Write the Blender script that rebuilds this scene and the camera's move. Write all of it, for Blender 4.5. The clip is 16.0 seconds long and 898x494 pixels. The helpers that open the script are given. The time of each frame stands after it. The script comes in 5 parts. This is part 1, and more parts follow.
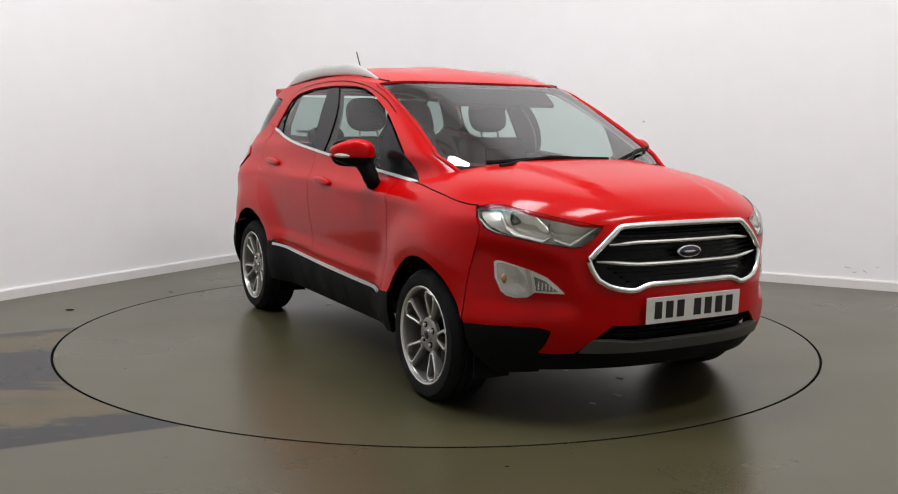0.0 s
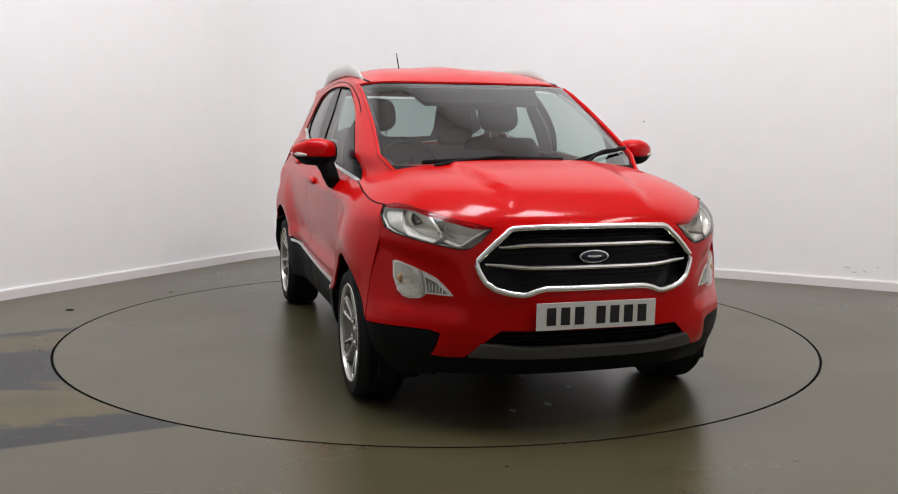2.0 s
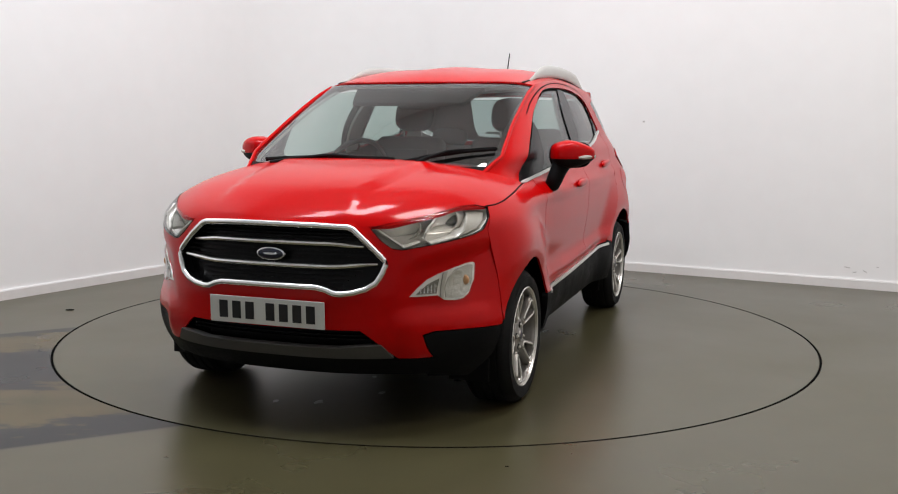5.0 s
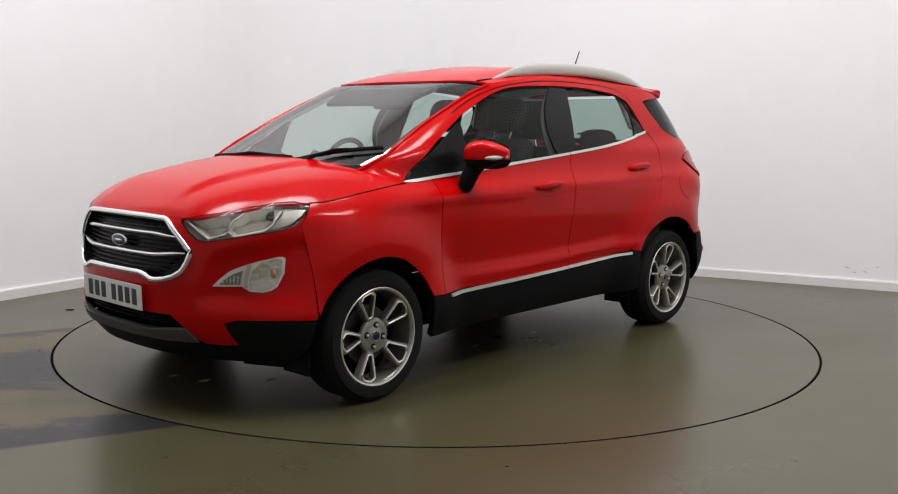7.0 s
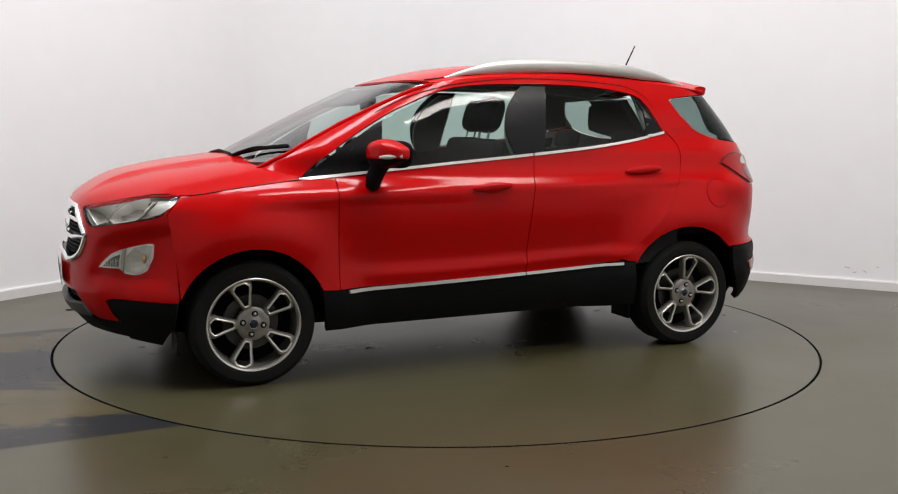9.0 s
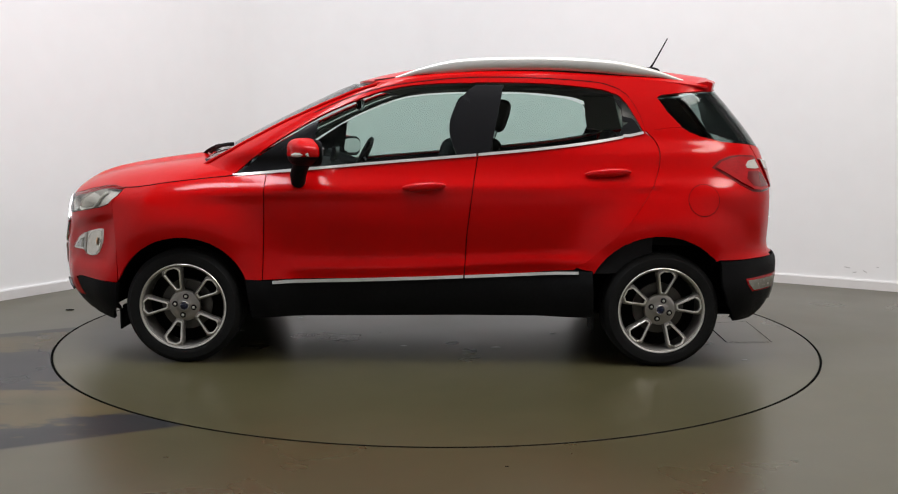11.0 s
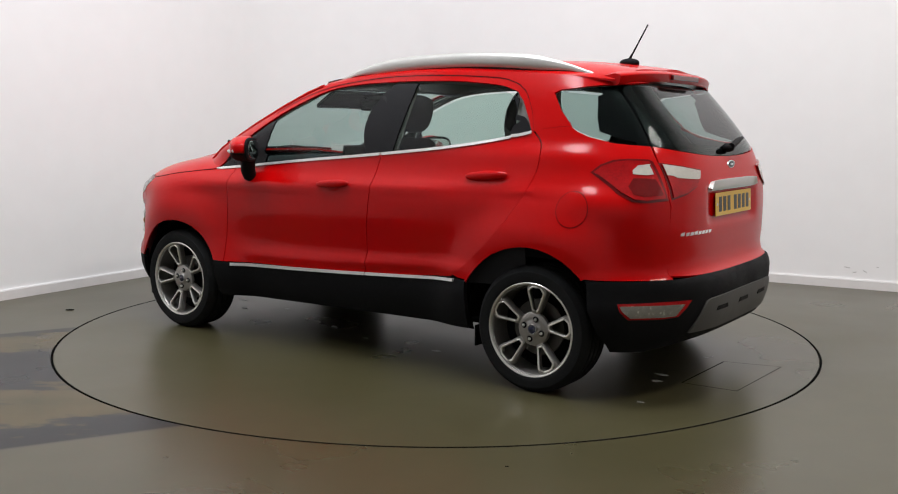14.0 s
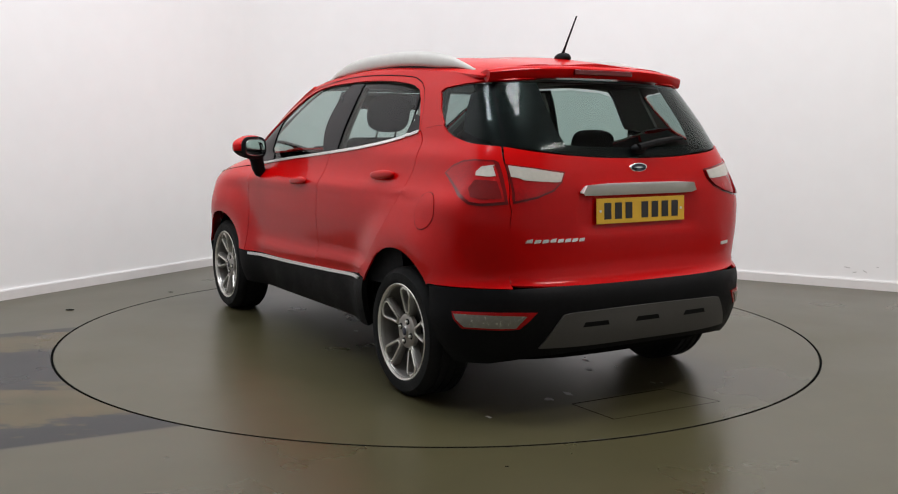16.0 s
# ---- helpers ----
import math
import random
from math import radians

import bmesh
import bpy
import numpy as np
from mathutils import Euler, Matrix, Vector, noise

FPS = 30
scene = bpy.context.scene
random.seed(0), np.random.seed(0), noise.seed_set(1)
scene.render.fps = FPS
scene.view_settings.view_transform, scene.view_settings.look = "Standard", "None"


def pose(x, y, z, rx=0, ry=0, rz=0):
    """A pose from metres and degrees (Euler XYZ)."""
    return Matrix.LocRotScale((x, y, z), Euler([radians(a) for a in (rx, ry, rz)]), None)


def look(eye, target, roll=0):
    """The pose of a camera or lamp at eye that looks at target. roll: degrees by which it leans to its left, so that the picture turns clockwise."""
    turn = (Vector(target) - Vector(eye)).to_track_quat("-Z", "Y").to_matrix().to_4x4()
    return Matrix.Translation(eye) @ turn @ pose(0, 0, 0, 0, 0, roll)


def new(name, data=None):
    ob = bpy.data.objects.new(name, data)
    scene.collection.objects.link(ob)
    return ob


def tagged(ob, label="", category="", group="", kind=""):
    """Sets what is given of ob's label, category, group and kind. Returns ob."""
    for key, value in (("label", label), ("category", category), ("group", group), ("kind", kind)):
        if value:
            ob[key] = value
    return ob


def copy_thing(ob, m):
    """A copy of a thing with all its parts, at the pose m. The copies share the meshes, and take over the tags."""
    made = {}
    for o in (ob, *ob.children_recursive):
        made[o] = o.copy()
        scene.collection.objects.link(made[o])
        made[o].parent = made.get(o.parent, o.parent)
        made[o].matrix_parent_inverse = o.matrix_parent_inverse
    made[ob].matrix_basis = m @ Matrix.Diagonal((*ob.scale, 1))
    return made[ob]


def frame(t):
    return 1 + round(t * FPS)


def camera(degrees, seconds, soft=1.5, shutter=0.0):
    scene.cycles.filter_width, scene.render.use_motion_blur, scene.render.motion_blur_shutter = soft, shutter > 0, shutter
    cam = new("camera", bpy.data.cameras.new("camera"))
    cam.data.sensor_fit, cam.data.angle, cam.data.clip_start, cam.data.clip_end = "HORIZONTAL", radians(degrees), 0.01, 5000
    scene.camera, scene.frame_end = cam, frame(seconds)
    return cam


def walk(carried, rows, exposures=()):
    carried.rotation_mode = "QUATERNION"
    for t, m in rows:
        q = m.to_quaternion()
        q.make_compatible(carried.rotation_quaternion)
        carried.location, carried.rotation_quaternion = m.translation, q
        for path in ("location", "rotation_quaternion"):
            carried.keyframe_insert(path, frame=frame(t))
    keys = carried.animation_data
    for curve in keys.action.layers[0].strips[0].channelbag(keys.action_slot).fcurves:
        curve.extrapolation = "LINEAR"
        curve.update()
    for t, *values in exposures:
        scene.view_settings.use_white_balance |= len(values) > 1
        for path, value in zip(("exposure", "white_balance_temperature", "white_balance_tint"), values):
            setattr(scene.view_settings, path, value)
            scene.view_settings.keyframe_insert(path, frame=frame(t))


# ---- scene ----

cam = camera(50.1, 16.0, soft=1.1)
EYE, AIM = (0.0, -5.854, 1.248), (0.05336, -0.89296, 0.62498)
walk(cam, [(0.0, look(EYE, AIM, 0.48)), (16.0, look(EYE, AIM, 0.48))])

# ---- world and lights ----
world = bpy.data.worlds.new("world")
scene.world = world
world.use_nodes = True
world.node_tree.nodes["Background"].inputs[0].default_value = (0.5, 0.52, 0.55, 1)
world.node_tree.nodes["Background"].inputs[1].default_value = 0.0

# the room is square to its two seen walls: its rear corner, and the ways along them
CORNER = Vector((-1.166, 4.060, 0))
ALONG_A = Vector((-0.5169, -0.8560, 0)).normalized()
ALONG_B = Vector((0.8789, -0.4771, 0)).normalized()
LEN_A, LEN_B, HIGH = 12.0, 10.5, 6.2


def room(a, b, z):
    return CORNER + ALONG_A * a + ALONG_B * b + Vector((0, 0, z))


def lamp(name, a, b, z, size_a, size_b, watts, colour):
    d = bpy.data.lights.new(name, "AREA")
    d.shape, d.size, d.size_y, d.energy, d.color = "RECTANGLE", size_a, size_b, watts, colour
    ob = new(name, d)
    x, y = ALONG_A, ALONG_A.cross(Vector((0, 0, 1))) * -1
    ob.matrix_world = Matrix.LocRotScale(room(a, b, z), Matrix((x, y, Vector((0, 0, 1)))).transposed().to_quaternion(), None)
    return ob


LAMPS = [(4.1, 3.0), (3.7, 5.2), (4.0, 8.4), (5.9, 1.8)]
TINTS = [(0.895, 0.940, 1.0), (0.985, 0.975, 1.0), (1.0, 0.940, 0.895), (0.880, 0.930, 1.0)]
for (a, b), tint in zip(LAMPS, TINTS):
    lamp("ceiling_lamp", a, b, HIGH - 0.07, 2.4, 0.9, 166, tint)


# ---- materials ----
def material(name, colour, rough=0.5, metal=0.0, vary=0.0, scale=8.0, bump=0.0, bump_scale=60.0, coat=0.0, emit=None, spec=0.5, coat_rough=0.03, coat_ior=1.5):
    m = bpy.data.materials.new(name)
    m.use_nodes = True
    nt = m.node_tree
    p = nt.nodes["Principled BSDF"]
    p.inputs["Roughness"].default_value, p.inputs["Metallic"].default_value = rough, metal
    p.inputs["Specular IOR Level"].default_value = spec
    p.inputs["Base Color"].default_value = (*colour, 1)
    p.inputs["Coat Weight"].default_value, p.inputs["Coat Roughness"].default_value = coat, coat_rough
    p.inputs["Coat IOR"].default_value = coat_ior
    tc = nt.nodes.new("ShaderNodeTexCoord")
    if vary:
        big, small = (nt.nodes.new("ShaderNodeTexNoise") for _ in range(2))
        for n, s in ((big, scale), (small, scale * 9)):
            n.inputs["Scale"].default_value, n.inputs["Detail"].default_value = s, 5
            nt.links.new(tc.outputs["Object"], n.inputs["Vector"])
        mean = nt.nodes.new("ShaderNodeMath")
        mean.operation = "ADD"
        nt.links.new(big.outputs[0], mean.inputs[0]), nt.links.new(small.outputs[0], mean.inputs[1])
        ramp = nt.nodes.new("ShaderNodeMapRange")
        ramp.inputs[1].default_value, ramp.inputs[2].default_value = 0.7, 1.3
        ramp.inputs[3].default_value, ramp.inputs[4].default_value = 1 - vary, 1 + vary
        nt.links.new(mean.outputs[0], ramp.inputs[0])
        mix = nt.nodes.new("ShaderNodeVectorMath")
        mix.operation = "SCALE"
        mix.inputs[0].default_value = colour
        nt.links.new(ramp.outputs[0], mix.inputs["Scale"])
        nt.links.new(mix.outputs[0], p.inputs["Base Color"])
        rr = nt.nodes.new("ShaderNodeMapRange")
        rr.inputs[1].default_value, rr.inputs[2].default_value = 0.3, 0.7
        rr.inputs[3].default_value, rr.inputs[4].default_value = rough * (1 - vary), min(1, rough * (1 + vary))
        nt.links.new(big.outputs[0], rr.inputs[0]), nt.links.new(rr.outputs[0], p.inputs["Roughness"])
    if bump:
        n, b = nt.nodes.new("ShaderNodeTexNoise"), nt.nodes.new("ShaderNodeBump")
        n.inputs["Scale"].default_value, n.inputs["Detail"].default_value = bump_scale, 4
        b.inputs["Strength"].default_value, b.inputs["Distance"].default_value = bump, 0.01
        nt.links.new(tc.outputs["Object"], n.inputs["Vector"])
        nt.links.new(n.outputs[0], b.inputs["Height"]), nt.links.new(b.outputs[0], p.inputs["Normal"])
    if emit:
        p.inputs["Emission Color"].default_value, p.inputs["Emission Strength"].default_value = (*emit[0], 1), emit[1]
    return m


def glass(name, tint, ior=1.5, rough=0.0):
    """A thin pane: it lets tinted light straight through and mirrors by its angle."""
    m = bpy.data.materials.new(name)
    m.use_nodes = True
    nt = m.node_tree
    out = nt.nodes["Material Output"]
    nt.nodes.remove(nt.nodes["Principled BSDF"])
    clear, gloss = nt.nodes.new("ShaderNodeBsdfTransparent"), nt.nodes.new("ShaderNodeBsdfGlossy")
    mix, face = nt.nodes.new("ShaderNodeMixShader"), nt.nodes.new("ShaderNodeLayerWeight")
    clear.inputs[0].default_value, gloss.inputs["Roughness"].default_value = (*tint, 1), rough
    face.inputs["Blend"].default_value = 0.5
    power, scale, add = (nt.nodes.new("ShaderNodeMath") for _ in range(3))
    power.operation, scale.operation, add.operation = "POWER", "MULTIPLY", "ADD"
    floor_ = ((ior - 1) / (ior + 1)) ** 2 * 1.6
    power.inputs[1].default_value, scale.inputs[1].default_value, add.inputs[1].default_value = 5.0, 1 - floor_, floor_
    nt.links.new(face.outputs["Facing"], power.inputs[0]), nt.links.new(power.outputs[0], scale.inputs[0])
    nt.links.new(scale.outputs[0], add.inputs[0]), nt.links.new(add.outputs[0], mix.inputs[0])
    nt.links.new(clear.outputs[0], mix.inputs[1]), nt.links.new(gloss.outputs[0], mix.inputs[2]), nt.links.new(mix.outputs[0], out.inputs[0])
    return m


RED = material("red_paint", (0.45, 0.0006, 0.0010), 0.40, 0.0, 0.03, 3, coat=0.65, spec=0.015, coat_rough=0.12, coat_ior=1.36)
WALL = material("white_wall_paint", (0.86, 0.845, 0.835), 0.6, 0, 0.015, 0.6, 0.04, 180)
# for the added unseen walls: grey set by the light they send back
UNSEEN_WALL = material("unseen_wall_grey", (0.60, 0.60, 0.595), 0.8, 0, 0.05, 1)
SKIRT = material("white_gloss_paint", (0.74, 0.71, 0.69), 0.35, 0, 0.03, 2)
CEILING = material("white_ceiling_paint", (0.78, 0.78, 0.77), 0.8, 0, 0.02, 1)
PLASTIC = material("black_grained_plastic", (0.007, 0.007, 0.0075), 0.55, 0, 0.2, 6, 0.15, 500, spec=0.07)
GLOSSBLACK = material("gloss_black_plastic", (0.009, 0.009, 0.010), 0.25, 0, 0.1, 6, spec=0.14)
DARK = material("dark_underbody", (0.006, 0.006, 0.006), 0.9, 0, 0.2, 6, spec=0.03)
RUBBER = material("tyre_rubber", (0.011, 0.011, 0.011), 0.75, 0, 0.25, 10, 0.2, 300, spec=0.12)
CHROME = material("chrome", (0.92, 0.92, 0.92), 0.22, 1.0)
SATIN = material("satin_silver", (0.66, 0.655, 0.63), 0.32, 0.45, 0.04, 20)
RAIL = material("rail_silver", (0.56, 0.55, 0.52), 0.33, 0.5, 0.04, 20)
SKID = material("grey_painted_plastic", (0.075, 0.072, 0.068), 0.45, 0.3, 0.06, 12)
ALLOY = material("alloy_silver", (0.30, 0.285, 0.265), 0.32, 0.7, 0.05, 15)
BRIGHT = material("machined_alloy", (0.74, 0.72, 0.67), 0.28, 0.7)
STEEL = material("brake_steel", (0.09, 0.085, 0.08), 0.4, 1.0, 0.1, 20)
BLUE = material("dark_blue_enamel", (0.003, 0.006, 0.028), 0.25, 0, coat=0.3)
PLATE_WHITE = material("white_plate", (0.66, 0.66, 0.62), 0.35, 0, 0.03, 30)
PLATE_YELLOW = material("yellow_plate", (0.72, 0.42, 0.02), 0.35, 0, 0.03, 30)
INK = material("black_lettering", (0.008, 0.008, 0.01), 0.4)
CLOTH = material("charcoal_seat_cloth", (0.022, 0.022, 0.024), 0.9, 0, 0.2, 40, 0.2, 500, spec=0.12)
TRIM = material("grey_cabin_trim", (0.20, 0.19, 0.17), 0.75, 0, 0.1, 10)
HEADLINER = material("pale_headlining", (0.42, 0.41, 0.38), 0.9, 0, 0.05, 20)
LAMP_SILVER = material("lamp_reflector", (0.84, 0.82, 0.77), 0.25, 0.25)
LAMP_GREY = material("lamp_bezel", (0.74, 0.72, 0.66), 0.24, 0.25)
LAMP_DIM = material("dim_lamp_reflector", (0.24, 0.23, 0.20), 0.25, 0.35, 0.15, 50)
FLUTED = material("fluted_reflector", (0.74, 0.72, 0.66), 0.20, 0.7, 0.12, 25, 0.3, 55)
DARK_GLASS = material("projector_glass", (0.20, 0.20, 0.19), 0.08, 0.75)
LAMP_RED = material("red_lamp_lens", (0.33, 0.003, 0.005), 0.22, 0.1, 0.25, 14, coat=0.3, spec=0.2, coat_rough=0.1)
LAMP_DARKRED = material("dark_red_lamp_lens", (0.12, 0.002, 0.003), 0.16, 0, 0.15, 30, coat=0.8, spec=0.12)
LAMP_CLEAR = material("clear_lamp_lens", (0.50, 0.48, 0.43), 0.22, 0.1, 0.1, 60, coat=0.5)
AMBER = material("amber_bulb", (0.55, 0.30, 0.14), 0.35)
PANE = glass("side_window_glass", (0.66, 0.78, 0.74), 1.3)
SCREEN = glass("windscreen_glass", (0.74, 0.84, 0.82), 2.05)
TINTED = glass("rear_tinted_glass", (0.46, 0.55, 0.53), 1.2)
LENS = glass("clear_lens", (0.93, 0.93, 0.92), 1.22)
MIRROR = material("mirror_glass", (0.75, 0.76, 0.76), 0.03, 1.0)


def floor_material(name, worn):
    """Sealed grey-olive floor; worn: a strip of bare grey patches between two straight edges."""
    m = material(name, (0.053, 0.0470, 0.022), 0.30, 0, 0.16, 0.7)
    nt = m.node_tree
    for n in nt.nodes:
        if n.type == "MAP_RANGE" and n.inputs[2].default_value > 1:
            n.inputs[1].default_value, n.inputs[2].default_value = 0.45, 1.55
    p = nt.nodes["Principled BSDF"]
    p.inputs["Specular IOR Level"].default_value = 0.5
    if not worn:
        return m
    base = p.inputs["Base Color"].links[0].from_socket
    geo = nt.nodes.new("ShaderNodeNewGeometry")
    sep = nt.nodes.new("ShaderNodeSeparateXYZ")
    nt.links.new(geo.outputs["Position"], sep.inputs[0])

    def math_(op, a, b=None):
        n = nt.nodes.new("ShaderNodeMath")
        n.operation = op
        for i, v in enumerate((a, b)):
            if v is None:
                continue
            if isinstance(v, (int, float)):
                n.inputs[i].default_value = v
            else:
                nt.links.new(v, n.inputs[i])
        return n.outputs[0]

    def noise_(scale, stretch=1.0, detail=6):
        n, mp = nt.nodes.new("ShaderNodeTexNoise"), nt.nodes.new("ShaderNodeMapping")
        mp.inputs["Scale"].default_value = (scale, scale * stretch, scale)
        n.inputs["Scale"].default_value, n.inputs["Detail"].default_value = 1, detail
        nt.links.new(geo.outputs["Position"], mp.inputs[0]), nt.links.new(mp.outputs[0], n.inputs["Vector"])
        return n.outputs[0]

    def ramp_(v, lo, hi):
        n = nt.nodes.new("ShaderNodeMapRange")
        n.inputs[1].default_value, n.inputs[2].default_value = lo, hi
        nt.links.new(v, n.inputs[0])
        return n.outputs[0]

    # v runs across the strip: 0 at its edge towards the camera, 1 at the other
    near = math_("ADD", math_("MULTIPLY", sep.outputs[0], STRIP[0][0]), STRIP[0][1])
    far = math_("ADD", math_("MULTIPLY", sep.outputs[0], STRIP[1][0]), STRIP[1][1])
    v = math_("DIVIDE", math_("SUBTRACT", sep.outputs[1], near), math_("SUBTRACT", far, near))
    inside = math_("MULTIPLY", ramp_(v, -0.006, 0.006), ramp_(v, 1.006, 0.994))
    inside = math_("MULTIPLY", inside, math_("LESS_THAN", sep.outputs[0], -0.9))
    patch = math_("ADD", math_("MULTIPLY", noise_(2.6, 3.4, 12), 0.7), math_("MULTIPLY", noise_(11, 2.2, 12), 0.3))
    edge = math_("MAXIMUM", ramp_(v, 0.17, 0.02), ramp_(v, 0.93, 0.985))
    mid = math_("MULTIPLY", ramp_(v, 0.36, 0.46), ramp_(v, 0.80, 0.70))
    grey = math_("MULTIPLY", ramp_(math_("ADD", patch, math_("MULTIPLY", math_("MAXIMUM", edge, mid), 0.27)), 0.55, 0.64), inside)
    tan = math_("MULTIPLY", inside, ramp_(noise_(3.0, 1.5), 0.25, 0.55))
    m1, m2 = nt.nodes.new("ShaderNodeMix"), nt.nodes.new("ShaderNodeMix")
    for n in (m1, m2):
        n.data_type = "RGBA"
    m1.inputs[7].default_value, m2.inputs[7].default_value = (0.086, 0.065, 0.031, 1), (0.020, 0.0205, 0.0215, 1)
    nt.links.new(math_("MULTIPLY", tan, 0.8), m1.inputs[0]), nt.links.new(base, m1.inputs[6])
    nt.links.new(grey, m2.inputs[0]), nt.links.new(m1.outputs[2], m2.inputs[6])
    nt.links.new(m2.outputs[2], p.inputs["Base Color"])
    # the bare strip is duller than the sealed floor
    dull = math_("SUBTRACT", 0.5, math_("MULTIPLY", inside, 0.34))
    nt.links.new(dull, p.inputs["Specular IOR Level"])
    return m


# ---- mesh helpers ----
def part(name, bm, mat, parent=None, label="", smooth=True):
    """Links a bmesh as one mesh object under a thing or a part."""
    bmesh.ops.recalc_face_normals(bm, faces=bm.faces[:]) if smooth is not None else None
    me = bpy.data.meshes.new(name)
    for f in bm.faces:
        f.smooth = bool(smooth)
    if smooth:
        for e in bm.edges:
            if len(e.link_faces) == 2 and e.calc_face_angle(0) > 0.7:
                e.smooth = False
    bm.to_mesh(me)
    bm.free()
    me.materials.append(mat)
    ob = new(name, me)
    ob.parent = parent
    return tagged(ob, label)


def structure(ob, label):
    return tagged(ob, label, kind="structure")


def box_bm(lo, hi, bevel=0.0, segments=2, bm=None, m=None):
    b = bmesh.new()
    lo, hi = Vector(lo), Vector(hi)
    bmesh.ops.create_cube(b, size=1, matrix=Matrix.LocRotScale((lo + hi) / 2, None, hi - lo))
    if bevel:
        bmesh.ops.bevel(b, geom=b.edges[:], offset=bevel, segments=segments, affect="EDGES", profile=0.5)
    if m is not None:
        bmesh.ops.transform(b, matrix=m, verts=b.verts[:])
    return join(bm, b)


def join(bm, b):
    if bm is None:
        return b
    me = bpy.data.meshes.new("scratch")
    b.to_mesh(me)
    b.free()
    bm.from_mesh(me)
    bpy.data.meshes.remove(me)
    return bm


def lathe(profile, steps=48, bm=None, m=None, arc=360):
    """Turns (radius, depth) pairs about the y axis."""
    b = bmesh.new()
    rings = []
    full = arc == 360
    for i in range(steps + (0 if full else 1)):
        a = radians(arc) * i / steps
        rings.append([b.verts.new((r * math.cos(a), d, r * math.sin(a))) for r, d in profile])
    n = len(rings)
    for i in range(steps):
        p, q = rings[i], rings[(i + 1) % n]
        for j in range(len(profile) - 1):
            b.faces.new((p[j], q[j], q[j + 1], p[j + 1]))
    bmesh.ops.remove_doubles(b, verts=b.verts[:], dist=1e-6)
    if m is not None:
        bmesh.ops.transform(b, matrix=m, verts=b.verts[:])
    return join(bm, b)


def tube(points, radius, sides=8, closed=False, bm=None, flat=1.0):
    """A rod along points; radius: one number or one a point; flat: its height against its width."""
    b = bmesh.new()
    pts = [Vector(p) for p in points]
    n = len(pts)
    rings = []
    for i, p in enumerate(pts):
        a = pts[(i - 1) % n] if closed or i else pts[i]
        c = pts[(i + 1) % n] if closed or i < n - 1 else pts[i]
        way = (c - a).normalized()
        side = way.cross(Vector((0, 0, 1)))
        side = side.normalized() if side.length > 1e-3 else Vector((0, 1, 0))
        up = side.cross(way)
        r = radius[i] if isinstance(radius, (list, tuple)) else radius
        rings.append([b.verts.new(p + (side * math.cos(t) + up * math.sin(t) * flat) * r) for t in (2 * math.pi * k / sides for k in range(sides))])
    for i in range(n if closed else n - 1):
        p, q = rings[i], rings[(i + 1) % n]
        for k in range(sides):
            b.faces.new((p[k], p[(k + 1) % sides], q[(k + 1) % sides], q[k]))
    if not closed:
        b.faces.new(rings[0][::-1]), b.faces.new(rings[-1])
    return join(bm, b)


def curve(table):
    """A smooth curve through (x, y) pairs, flat outside them."""
    xs, ys = [p[0] for p in table], [p[1] for p in table]
    if xs[0] > xs[-1]:
        xs, ys = xs[::-1], ys[::-1]
    n = len(xs)
    d = [(ys[i + 1] - ys[i]) / (xs[i + 1] - xs[i]) for i in range(n - 1)]
    t = [d[0]] + [0 if d[i - 1] * d[i] <= 0 else 2 * d[i - 1] * d[i] / (d[i - 1] + d[i]) for i in range(1, n - 1)] + [d[-1]]

    def f(x):
        if x <= xs[0]:
            return ys[0]
        if x >= xs[-1]:
            return ys[-1]
        i = next(k for k in range(n - 1) if x <= xs[k + 1])
        h = xs[i + 1] - xs[i]
        u = (x - xs[i]) / h
        return ys[i] * (1 + 2 * u) * (1 - u) ** 2 + ys[i + 1] * u * u * (3 - 2 * u) + h * (t[i] * u * (1 - u) ** 2 - t[i + 1] * u * u * (1 - u))

    return f


def step(a, b, x):
    u = min(1, max(0, (x - a) / (b - a)))
    return u * u * (3 - 2 * u)


def clip(poly, axis, value, keep_above):
    out = []
    for i, p in enumerate(poly):
        q = poly[(i + 1) % len(poly)]
        a, b = (p[axis] - value), (q[axis] - value)
        if not keep_above:
            a, b = -a, -b
        if a >= 0:
            out.append(p)
        if (a > 0 > b) or (a < 0 < b):
            u = a / (a - b)
            r = [p[0] + (q[0] - p[0]) * u, p[1] + (q[1] - p[1]) * u]
            r[axis] = value
            out.append(tuple(r))
    return out


def dense(points, longest, closed=True):
    out = []
    n = len(points)
    for i in range(n if closed else n - 1):
        p, q = points[i], points[(i + 1) % n]
        k = max(1, int(max(abs(q[0] - p[0]), abs(q[1] - p[1])) / longest))
        out += [(p[0] + (q[0] - p[0]) * j / k, p[1] + (q[1] - p[1]) * j / k) for j in range(k)]
    return out if closed else out + [points[-1]]


